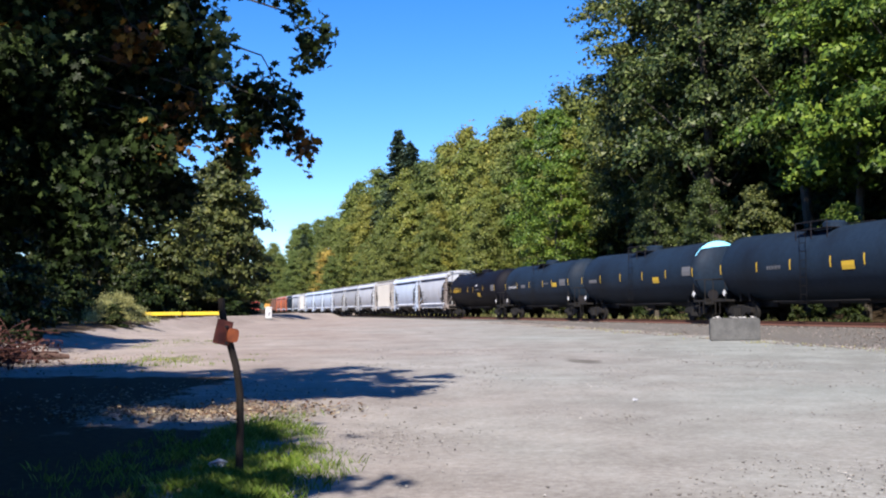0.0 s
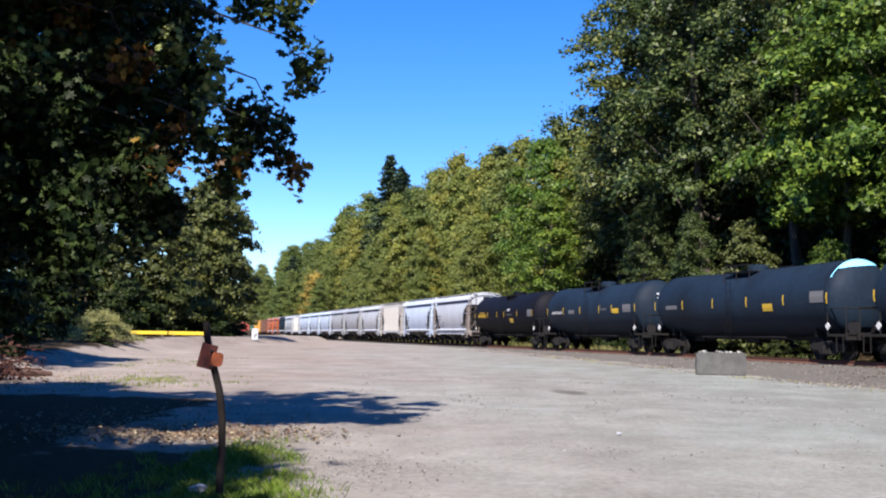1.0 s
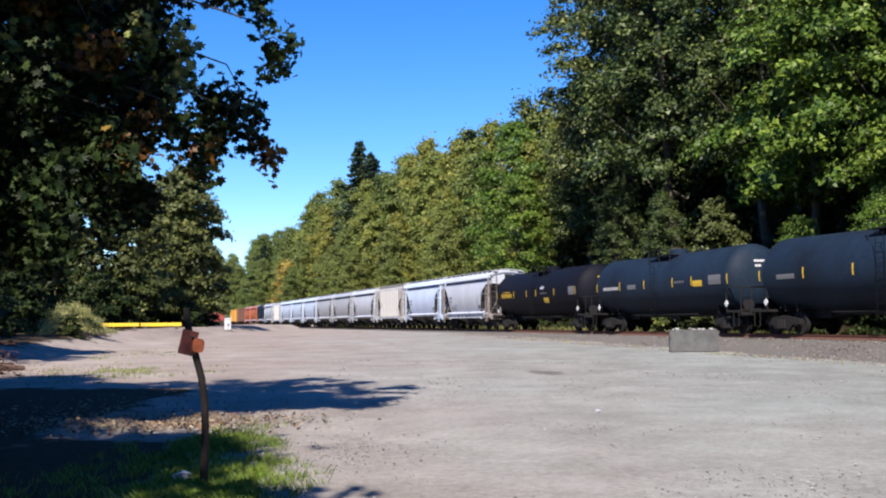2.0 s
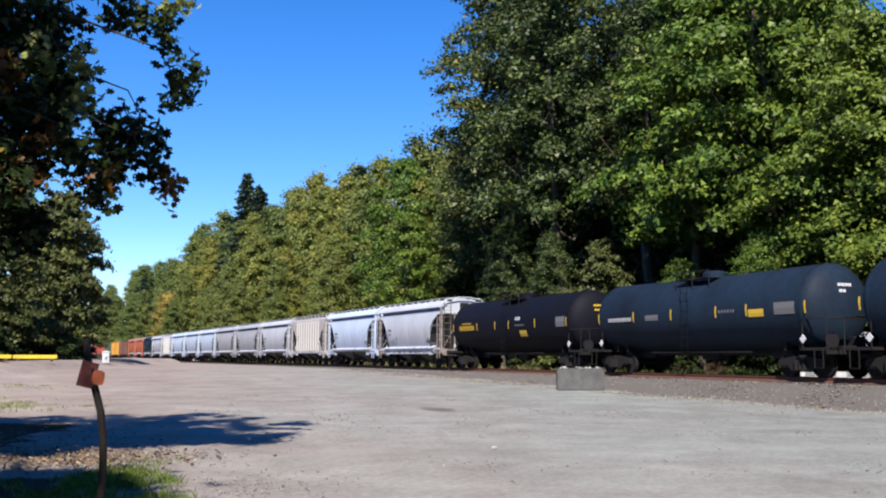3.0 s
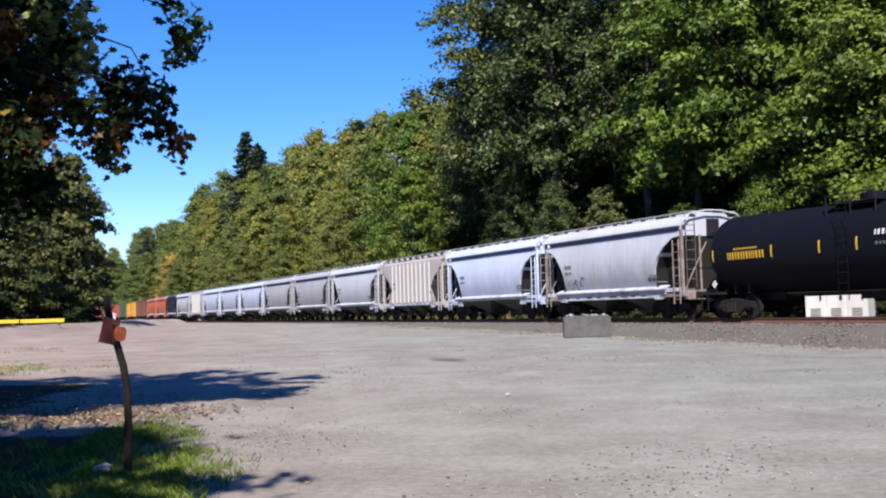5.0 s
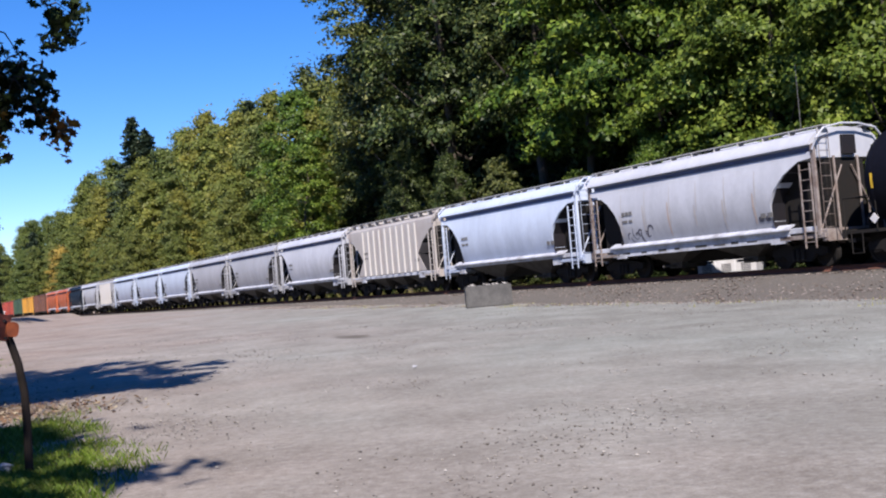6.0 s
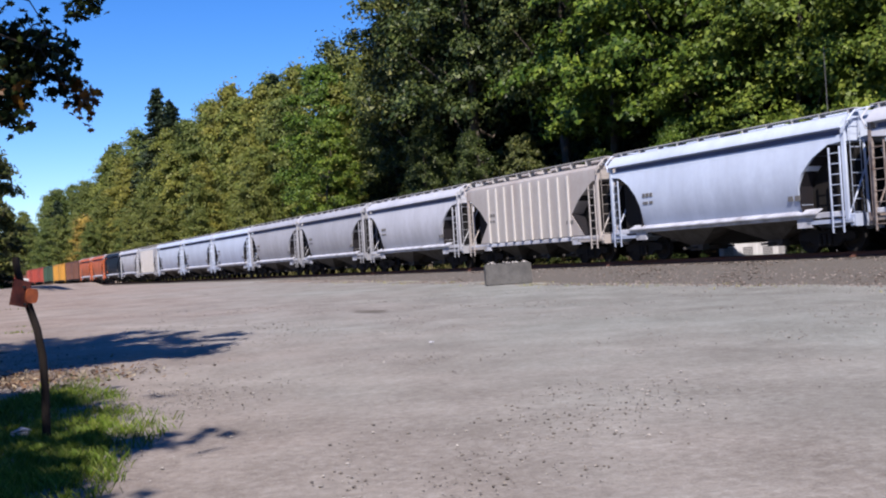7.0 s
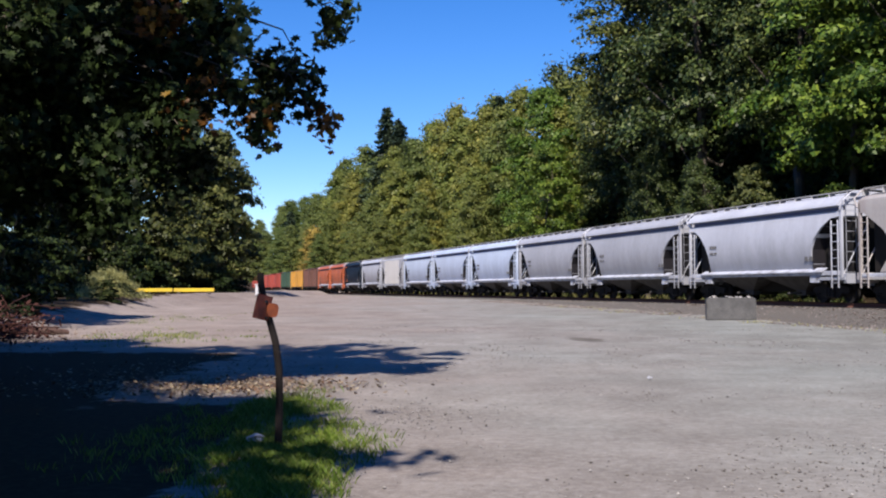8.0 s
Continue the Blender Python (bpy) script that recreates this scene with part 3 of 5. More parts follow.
lime = broadleaf("sunlit_maple_tree", 31, 19, 6.2, 3.4, 140, 190, 0.155, 1.4, LEAF_LIME, "yellow-green maple in full sun behind the track", flat=0.4, inner=25)
stand(lime, [(34.5, 35.5, 0.92), (38.5, 38, 0.98), (27.5, 35.5, 0.86), (20, 36, 0.9), (12, 38, 1.0), (30.5, 38, 0.86)], 12, ROWS)
def slope_spots(places, least, most):
    """Sizes for the trees of the slope, whose tops rise evenly away from the track."""
    out = []
    for s, n in places:
        s, n = s + rt.uniform(-3, 3), n + rt.uniform(-2, 2)
        top = n * float(np.interp(s / n, [2.0, 2.48, 3.0, 3.55, 4.2, 5.4, 7.0, 8.6, 11.0], [0.54, 0.59, 0.63, 0.67, 0.7, 0.7, 0.73, 0.82, 0.9])) - 2.0
        # lower trees stand in front, the highest at the back
        front = max(0.0, min(1.0, (44 - n) / 8))
        out.append((s, n, 0.92 * top / 22 * rt.uniform(least, most) * (1 - 0.3 * front)))
    return out


turning = broadleaf("turning_maple_tree", 4, 22, 6.8, 0.6, 150, 95, 0.22, 1.7, LEAF_YELLOW, "yellow-green maple turning colour on the slope behind the track", flat=0.42, taper=1.4)
spots = slope_spots([(114, 45), (128, 38), (138, 46), (152, 40), (168, 47), (182, 39), (200, 45), (226, 41), (256, 48), (290, 48), (122, 52), (150, 54), (101, 40), (134, 41), (146, 49), (160, 44), (176, 52), (192, 49)], 0.9, 1.0)
stand(turning, spots, 5, ROWS)
slope = broadleaf("slope_tree", 6, 22, 6.8, 0.4, 150, 95, 0.22, 1.7, LEAF_OLIVE, "olive green tree on the wooded slope behind the track", flat=0.42, taper=1.4)
spots = slope_spots([(104, 46), (118, 35), (142, 35), (160, 35), (174, 35), (192, 35), (212, 36), (234, 35), (245, 39), (270, 37), (305, 37), (350, 39), (380, 38), (420, 41), (470, 41), (110, 54), (205, 55), (170, 58), (240, 56), (280, 54), (330, 56), (390, 52), (520, 44), (580, 46), (440, 55), (220, 48), (260, 42), (318, 45), (184, 45), (132, 56), (126, 44), (300, 47), (350, 50), (400, 48), (460, 50), (232, 49), (250, 52), (160, 50), (187, 37), (195, 38.5), (181, 40)], 0.86, 0.99)
stand(slope, spots, 6, ROWS)
bush = broadleaf("roadside_shrub", 7, 4.5, 2.4, 0.1, 46, 80, 0.15, 0.8, LEAF_ALDER, "leafy green shrub at the edge of the woods", base=0.06)
spots = [(56.5, 32.8, 1.2)] + [(76 + 7.5 * i + rt.uniform(-2, 2), 33 + rt.uniform(-0.6, 1.2), rt.uniform(0.6, 1.1)) for i in range(24)]
stand(bush, spots, 7, "shrubs along the track")
ox, oy = plan(262, 37.5)
broadleaf("orange_maple_tree", 5, 15, 6.0, 0.6, 110, 80, 0.24, 1.7, LEAF_ORANGE, "orange-tinged tree among green ones behind the track", at=pose(ox, oy, float(ground_z(ox, oy)) - 0.2), flat=0.42)
conifer(8, 37.0, 7.4, pose(*plan(215, 46), 4.0), "dark tall fir standing above the other trees")
conifer(9, 33.0, 6.0, pose(*plan(209, 47.3), 4.3), "dark fir beside a taller fir")
conifer(10, 28, 4.5, pose(*plan(148, 49), 3.0), "dark fir top behind yellowing trees")
conifer(12, 27, 5, pose(*plan(362, 43), 2.0), "small dark fir far off on the slope")

# left of the lot
def grove(tree, group, spots, turn=70):
    for i, (x, y, k) in enumerate(spots):
        m = pose(x, y, float(ground_z(x, y)) - 0.1, 0, 0, turn * i)
        if i:
            copy_thing(tree, m).scale = (k, k, k)
        else:
            tree.matrix_basis, tree.scale = m, (k, k, k)
            tagged(tree, group=group)


willow = broadleaf("willow_tree", 21, 14, 5.4, 1.3, 150, 90, 0.2, 1.1, LEAF_WILLOW, "bushy olive green tree at the far edge of the lot", flat=0.4)
grove(willow, "trees beside the lot", [(-27, 98, 1.06), (-23.6, 112, 1.25), (-31, 92, 0.95), (-29, 126, 1.3), (-36, 104, 0.9), (-31, 150, 1.15), (-40, 180, 1.4), (-52, 220, 1.6), (-44, 130, 1.2), (-47, 96, 1.1), (-62, 160, 1.3), (-70, 200, 1.4), (-58, 118, 1.2), (-62, 260, 1.8), (-75, 300, 2.0)])
wx, wy = plan(53.6, 33.2)
copy_thing(willow, pose(wx, wy, float(ground_z(wx, wy)) - 0.2, 0, 0, 25)).scale = (0.58, 0.58, 0.6)
# shade under the trees is put into these shrubs' leaf colour
hedge = broadleaf("lot_shrub", 25, 3.2, 2.2, 0.0, 44, 70, 0.13, 0.7, LEAF_SHADED, "dense shrub beside the lot, leaves coloured near black for shade", base=0.05)
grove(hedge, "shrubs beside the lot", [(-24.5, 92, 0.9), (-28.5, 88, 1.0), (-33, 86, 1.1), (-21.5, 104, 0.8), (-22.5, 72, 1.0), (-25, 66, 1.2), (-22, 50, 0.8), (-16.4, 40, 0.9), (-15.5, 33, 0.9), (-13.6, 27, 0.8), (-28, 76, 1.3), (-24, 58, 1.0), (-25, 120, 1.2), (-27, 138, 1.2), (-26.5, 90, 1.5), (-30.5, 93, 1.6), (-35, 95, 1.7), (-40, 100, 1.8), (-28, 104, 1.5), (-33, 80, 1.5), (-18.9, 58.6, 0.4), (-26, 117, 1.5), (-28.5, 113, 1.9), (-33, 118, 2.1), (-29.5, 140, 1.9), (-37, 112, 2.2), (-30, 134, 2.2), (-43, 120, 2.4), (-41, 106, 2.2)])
# near-black shrubs added as shade low between the trees beyond the track
for i in range(16):
    ux, uy = plan(24 + 4.6 * i + rt.uniform(-1.5, 1.5), 43 + rt.uniform(-2, 3))
    k = rt.uniform(1.9, 2.7)
    copy_thing(hedge, pose(ux, uy, float(ground_z(ux, uy)) - 0.2, 0, 0, 50 * i)).scale = (k, k, k)
# near-black shrubs added to stand for the shadow seen under the cars
for i in range(17):
    ux, uy = plan(31 + 3.3 * i + rt.uniform(-0.8, 0.8), 32.4 + rt.uniform(-0.3, 0.5))
    k = rt.uniform(0.42, 0.62)
    gap_shrub = copy_thing(hedge, pose(ux, uy, float(ground_z(ux, uy)) - 0.1, 0, 0, 83 * i))
    gap_shrub.scale = (k, k, k)
    tagged(gap_shrub, "near-black undergrowth added to darken the gap under the cars", group="undergrowth along the track")
shade_tree = broadleaf("shade_tree", 22, 16, 5.4, 2.3, 170, 80, 0.22, 1.4, LEAF_SHADED, "leafy tree beside the lot, leaves coloured near black for deep shade")
# unseen copies left of and behind the camera are added to cast shade
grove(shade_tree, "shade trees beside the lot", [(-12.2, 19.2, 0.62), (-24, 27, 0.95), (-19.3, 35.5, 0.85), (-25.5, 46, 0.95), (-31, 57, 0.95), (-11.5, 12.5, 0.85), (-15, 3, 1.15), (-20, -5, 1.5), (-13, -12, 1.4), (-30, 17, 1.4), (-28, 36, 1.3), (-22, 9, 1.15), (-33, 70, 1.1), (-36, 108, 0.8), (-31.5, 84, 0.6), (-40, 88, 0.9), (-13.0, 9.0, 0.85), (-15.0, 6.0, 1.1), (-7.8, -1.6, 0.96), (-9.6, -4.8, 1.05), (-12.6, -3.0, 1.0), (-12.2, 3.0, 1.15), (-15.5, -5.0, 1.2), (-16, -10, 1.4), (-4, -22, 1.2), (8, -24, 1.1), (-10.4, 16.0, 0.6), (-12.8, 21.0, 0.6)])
# dark fill for the woods' interior, its shade put into the leaf colour
for i in range(18):
    ux, uy = plan(14 + 5.6 * i + rt.uniform(-1.5, 1.5), (53 if i % 2 else 60) + rt.uniform(-2, 2))
    k = rt.uniform(1.05, 1.35)
    deep = copy_thing(shade_tree, pose(ux, uy, float(ground_z(ux, uy)) - 0.3, 0, 0, 47 * i))
    deep.scale = (k, k, k)
    tagged(deep, "near-black tree added as the shaded depth of the woods", group="trees deep in the woods")
    ux, uy = plan(30 + 3.2 * i + rt.uniform(-1.5, 1.5), 48 + rt.uniform(-1.5, 2))
    k = rt.uniform(2.4, 3.2)
    low_shrub = copy_thing(hedge, pose(ux, uy, float(ground_z(ux, uy)) - 0.3, 0, 0, 31 * i))
    low_shrub.scale = (k, k, k)
    tagged(low_shrub, "near-black shrub added as shade inside the woods", group="shrubs in the woods")
# taller near-black fill behind the front row, standing for shade in its gaps
for i in range(13):
    ux, uy = plan(4 + 6.4 * i + rt.uniform(-1.5, 1.5), (43.5 if i % 2 else 47) + rt.uniform(-1, 1))
    k = rt.uniform(1.4, 1.65) * (0.72 if i < 8 else 1)
    deep = copy_thing(shade_tree, pose(ux, uy, float(ground_z(ux, uy)) - 0.3, 0, 0, 61 * i))
    deep.scale = (k, k, k)
    tagged(deep, "tall near-black tree added as shade inside the woods", group="trees deep in the woods")


# ---- the train ----
TRAIN, SPINNING = [], []


def prism_x(sh, poly, x0, x1):
    """A polygon in y, z pushed along x."""
    n = len(poly)
    v = [(x, y, z) for x in (x0, x1) for y, z in poly]
    f = [(i, n + i, n + (i + 1) % n, (i + 1) % n) for i in range(n)] + [tuple(range(n)), tuple(range(2 * n - 1, n - 1, -1))]
    return sh.add(v, f)


def wheelset_mesh():
    sh = Shape()
    for sx in (-1, 1):
        prof = [(0.68, 0.49), (0.70, 0.49), (0.715, 0.465), (0.82, 0.455), (0.82, 0.38), (0.79, 0.36), (0.775, 0.2), (0.8, 0.14), (0.8, 0.0)]
        n, k = 24, len(prof)
        v = [(sx * x, r * math.cos(6.2832 * i / n), r * math.sin(6.2832 * i / n)) for i in range(n) for x, r in prof]
        f = [(i * k + j, i * k + j + 1, ((i + 1) % n) * k + j + 1, ((i + 1) % n) * k + j) for i in range(n) for j in range(k - 1)]
        sh.add(v, f)
    sh.tube([(-0.98, 0, 0), (0.98, 0, 0)], 0.085, 10)
    # end caps with three bolts, which show the turning
    for sx in (-1, 1):
        for a in (0, 2.09, 4.19):
            y, z = 0.05 * math.cos(a), 0.05 * math.sin(a)
            sh.tube([(sx * 0.97, y, z), (sx * 1.01, y, z)], 0.018, 6)
    return sh.mesh("wheelset", UNDER)


def frame_mesh():
    sh = Shape()
    for sx in (-1, 1):
        poly = [(-1.15, 0.42), (-1.15, 0.62), (-0.95, 0.66), (-0.45, 0.74), (0.45, 0.74), (0.95, 0.66), (1.15, 0.62), (1.15, 0.42), (0.7, 0.42), (0.42, 0.2), (-0.42, 0.2), (-0.7, 0.42)]
        x0 = sx * 0.93
        prism_x(sh, poly, min(x0, x0 + sx * 0.12), max(x0, x0 + sx * 0.12))
        for y in (-0.88, 0.88):
            sh.box(x0 - 0.06, x0 + 0.14 * sx + 0.06, y - 0.13, y + 0.13, 0.36, 0.6, 0.03)
        for y in (-0.2, 0.0, 0.2):
            sh.tube([(x0 + sx * 0.16, y, 0.26), (x0 + sx * 0.16, y, 0.62)], 0.075, 8)
    sh.box(-1.0, 1.0, -0.2, 0.2, 0.5, 0.78, 0.05)
    return sh.mesh("truck_frame", UNDER)


WHEELSET, TRUCK_FRAME = wheelset_mesh(), frame_mesh()


def add_trucks(car, half):
    for sy in (-1, 1):
        tr = part("truck", TRUCK_FRAME, UNDER, car, "black cast-steel truck", pose(0, sy * half, 0))
        for y in (-0.88, 0.88):
            part("wheelset", WHEELSET, UNDER, tr, at=pose(0, y, 0.46))


def add_coupler(car, half):
    for sy in (-1, 1):
        sh = Shape().box(-0.13, 0.13, min(sy * (half - 0.9), sy * (half - 0.15)), max(sy * (half - 0.9), sy * (half - 0.15)), 0.72, 0.98, 0.03)
        sh.box(-0.2, 0.2, min(sy * (half - 0.28), sy * half), max(sy * (half - 0.28), sy * half), 0.68, 1.02, 0.06)
        sh.tube([(-0.35, sy * (half - 0.5), 0.75), (-0.3, sy * (half - 0.2), 0.5), (-0.2, sy * (half - 0.02), 0.42)], 0.03, 6)
        part("coupler", sh, UNDER, car)


def ladder(sh, x, y0, y1, z0, z1, rungs, r=0.015):
    for y in (y0, y1):
        sh.box(x - 0.022, x + 0.022, y - 0.02, y + 0.02, z0, z1)
    for i in range(rungs):
        z = z0 + (i + 0.6) * (z1 - z0) / (rungs + 0.2)
        sh.tube([(x, y0, z), (x, y1, z)], r, 5, False)
    return sh


def end_reach(z, L, ribbed):
    """How far the side reaches along the car at height z; the end slopes below the roof."""
    if ribbed:
        pts = [(1.1, L - 1.3), (1.2, L - 1.35), (2.25, L - 2.3), (3.42, L - 0.75), (3.5, L - 0.25), (4.6, L - 0.2)]
    else:
        pts = [(1.1, L - 2.0), (1.6, L - 2.15), (2.2, L - 2.12), (2.7, L - 1.85), (3.1, L - 1.4), (3.4, L - 0.85), (3.45, L - 0.3), (4.6, L - 0.22)]
    return float(np.interp(z, [p[0] for p in pts], [p[1] for p in pts]))


def hopper_body(L, ribbed):
    if ribbed:
        prof = [(1.42, 1.15), (1.5, 1.22), (1.52, 1.7), (1.52, 2.15), (1.52, 2.8), (1.52, 3.45), (1.52, 3.5), (1.52, 3.86), (1.5, 3.98), (1.3, 4.1), (0.7, 4.26), (0.0, 4.34)]
    else:
        prof = [(1.24, 1.15), (1.37, 1.38), (1.49, 1.75), (1.57, 2.15), (1.6, 2.6), (1.57, 3.05), (1.52, 3.4), (1.51, 3.45), (1.49, 3.66), (1.26, 3.69), (1.26, 3.84), (1.64, 3.87), (1.62, 3.96), (1.46, 4.14), (1.22, 4.29), (0.7, 4.39), (0.0, 4.44)]
    m, k = 14, len(prof)
    v, f = [], []
    full = [(-x, z) for x, z in prof] + [(x, z) for x, z in prof[-2::-1]]
    K = len(full)
    for j in range(m + 1):
        for x, z in full:
            e = end_reach(z, L, ribbed)
            v.append((x, -e + 2 * e * j / m, z))
    for j in range(m):
        f += [(j * K + i, j * K + i + 1, (j + 1) * K + i + 1, (j + 1) * K + i) for i in range(K - 1)]
        f.append((j * K + K - 1, j * K, (j + 1) * K, (j + 1) * K + K - 1))
    for j in (0, m):
        for i in range(k - 1):
            q = (j * K + i, j * K + i + 1, j * K + K - 2 - i, j * K + K - 1 - i)
            f.append(q if j else q[::-1])
    sh = Shape().add(v, f)
    return sh


def hopper_car(L2, ribbed, paint, label, bays=2, trim=None):
    """Covered hopper, L2 metres over its couplers."""
    L = L2 / 2 - 0.25
    trim = trim or paint
    car = thing("hopper_car", label, "rail car", Matrix(), "cars of the train")
    part("body", hopper_body(L, ribbed), paint, car, smooth=True)
    if ribbed:
        y = -L + 2.35
        while y < L - 2.2:
            for sx in (-1, 1):
                part("rib", Shape().box(min(sx * 1.51, sx * 1.6), max(sx * 1.51, sx * 1.6), y - 0.06, y + 0.06, 1.2, 3.88), RIBPAINT, car)
            y += 0.78
    # sloped end plates set inside the end cages, shade put into their dark colour
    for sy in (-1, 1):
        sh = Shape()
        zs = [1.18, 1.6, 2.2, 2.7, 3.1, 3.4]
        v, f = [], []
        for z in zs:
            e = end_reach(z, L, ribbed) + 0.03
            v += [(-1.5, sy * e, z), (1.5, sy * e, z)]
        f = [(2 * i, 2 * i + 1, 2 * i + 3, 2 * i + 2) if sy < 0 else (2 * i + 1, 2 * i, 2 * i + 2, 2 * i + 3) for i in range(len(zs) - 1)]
        part("slope_sheet", sh.add(v, f), DARKGREY, car, "slope sheet coloured near black for the shade in the car end")
        # added dark block under the slope, standing for the shade in the end cavity
        web = Shape()
        zz = [1.0, 1.6, 2.2, 2.7, 3.1, 3.4]
        poly = [(sy * (end_reach(z, L, ribbed) + 0.02), z) for z in zz] + [(sy * (L - 0.34), 3.4), (sy * (L - 0.34), 1.0)]
        prism_x(web, poly, -0.9, 0.9)
        part("end_web", web, UNDER, car, "added dark block that fills the shaded end cavity")
        # platform, bolster and draft sill below the slope
        sh = Shape().box(-1.5, 1.5, min(sy * (L - 1.9), sy * (L - 0.05)), max(sy * (L - 1.9), sy * (L - 0.05)), 0.93, 1.06)
        sh.box(-0.32, 0.32, min(sy * (L - 3.2), sy * L), max(sy * (L - 3.2), sy * L), 0.7, 0.98)
        sh.box(-1.45, 1.45, min(sy * (L - 0.2), sy * L), max(sy * (L - 0.2), sy * L), 0.8, 1.2, 0.03)
        part("end_platform", sh, trim, car)
        # the frame of posts that holds the roof's end
        sh = Shape()
        for x in (-1.47, 1.47):
            sh.box(x - 0.05, x + 0.05, min(sy * (L - 0.32), sy * (L - 0.2)), max(sy * (L - 0.32), sy * (L - 0.2)), 1.0, 3.9)
        for x in (-0.55, 0.55):
            sh.tube([(x, sy * (L - 0.24), 1.05), (x, sy * (L - 0.27), 3.5)], 0.045, 6)
            sh.tube([(x * 2.6, sy * (L - 0.26), 1.1), (x * 0.4, sy * (L - 0.26), 3.2)], 0.03, 5)
        part("end_frame", sh, trim, car)
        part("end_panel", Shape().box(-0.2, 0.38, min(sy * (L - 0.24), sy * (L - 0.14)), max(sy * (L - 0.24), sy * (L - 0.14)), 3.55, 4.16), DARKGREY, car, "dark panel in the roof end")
        part("roof_hoop", Shape().tube([(-1.56, sy * (L - 0.2), 3.7), (-1.54, sy * (L - 0.02), 4.05), (-1.2, sy * L, 4.36), (-0.4, sy * L, 4.5), (0.4, sy * L, 4.5), (1.2, sy * L, 4.36), (1.54, sy * (L - 0.02), 4.05), (1.56, sy * (L - 0.2), 3.7)], 0.035, 6), paint, car)
        for sx in (-1, 1):
            sh = ladder(Shape(), sx * 1.56, sy * (L - 0.78), sy * (L - 0.36), 0.62, 3.3, 8)
            part("side_ladder", sh, trim, car)
        sh = Shape()
        ladder(sh, 0, 0, 0.46, 1.0, 4.3, 8)
        me = Shape()
        me.v, me.f = [(y - 1.35 if sy < 0 else 1.35 - y, sy * (L - 0.12), z) for x, y, z in sh.v], sh.f
        part("end_ladder", me, trim, car)
        sh = Shape().tube([(0.9, sy * (L - 0.05), 1.25), (0.9, sy * (L + 0.02), 1.25)], 0.28, 14)
        part("brake_wheel", sh.tube([(0.9, sy * (L - 0.12), 0.9), (0.9, sy * (L - 0.12), 1.5)], 0.03, 5), DARKGREY, car)
    for sx in (-1, 1):
        sh = Shape().box(min(sx * 1.36, sx * 1.5), max(sx * 1.36, sx * 1.5), -L + 0.3, L - 0.3, 1.0 if ribbed else 1.12, 1.17 if ribbed else 1.3, 0.02)
        for y in (-L + 2.0, L - 2.0):
            sh.box(min(sx * 1.4, sx * 1.5), max(sx * 1.4, sx * 1.5), y - 0.3, y + 0.3, 0.84, 1.12)
        if not ribbed:
            # sloped flange of the sill, which catches the sun
            sh.prism([(sx * 1.62, 1.29), (sx * 1.62, 1.25), (sx * 1.3, 1.4), (sx * 1.3, 1.44)] if sx > 0 else [(sx * 1.3, 1.44), (sx * 1.3, 1.4), (sx * 1.62, 1.25), (sx * 1.62, 1.29)], -L + 1.4, L - 1.4)
        part("side_sill", sh, SILL, car, "pale sill with dark smudges")
    span = (2 * L - 4.4) / bays
    for i in range(bays):
        yc = -L + 2.2 + span * (i + 0.5)
        h = span / 2 - 0.06
        v = [(x * w, yc + y * d, z) for w, d, z in ((1.38, h, 1.16), (0.62, 0.34, 0.52), (0.62, 0.34, 0.3)) for x, y in ((-1, -1), (1, -1), (1, 1), (-1, 1))]
        f = [(4 * r + a, 4 * r + (a + 1) % 4, 4 * r + 4 + (a + 1) % 4, 4 * r + 4 + a) for r in range(2) for a in range(4)] + [(8, 9, 10, 11)]
        sh = Shape().add(v, [q[::-1] for q in f])
        sh.tube([(-1.25, yc, 0.4), (1.25, yc, 0.4)], 0.05, 6)
        part("hopper_bay", sh, BAYGREY, car, "hopper bay coloured dark for the shade under the sill")
    sh = Shape()
    sh.box(-1.15, -0.82, -L + 0.05, L - 0.05, 4.44, 4.47)
    sh.box(0.82, 1.15, -L + 0.05, L - 0.05, 4.44, 4.47)
    y = -L + 0.3
    while y < L:
        for x in (-1.0, 1.0):
            sh.box(x - 0.15, x + 0.15, y - 0.015, y + 0.015, 4.2, 4.44)
        y += 1.15
    part("running_board", sh, GRATING, car, "grey steel grating walk")
    for i in range(4):
        y = -L + 1.5 + i * (2 * L - 3) / 3
        part("hatch", Shape().box(-0.42, 0.42, y - 0.9, y + 0.9, 4.34, 4.48, 0.05), paint, car)
    # added dark box between the bays, standing for the shadow under the car
    part("brake_gear", Shape().box(-0.3, 0.3, -L + 2.2, L - 2.2, 0.46, 1.05, 0.03), UNDER, car, "added dark box that fills the gap under the car")
    # added strip in the gutter recess that paints the eave's blue shade
    if not ribbed:
        for sx in (-1, 1):
            part("gutter_stripe", Shape().box(min(sx * 1.262, sx * 1.3), max(sx * 1.262, sx * 1.3), -L + 0.4, L - 0.4, 3.705, 3.835), GUTTER_SHADE, car, "strip painted slate blue for the shade under the eave")
    # stencilled marks on the near side, too worn to read
    for y, z, w, h in ((L - 2.45, 2.5, 0.16, 0.14), (L - 2.67, 2.5, 0.16, 0.14), (L - 2.89, 2.5, 0.16, 0.14), (L - 2.5, 2.22, 0.3, 0.1), (L - 2.85, 2.22, 0.2, 0.1), (-L + 2.5, 1.75, 0.2, 0.16), (-L + 2.2, 1.75, 0.2, 0.16)):
        xx = -np.interp(z + h / 2, [1.38, 1.75, 2.15, 2.6, 3.05], [1.37, 1.49, 1.57, 1.6, 1.57]) - 0.02 if not ribbed else -1.535
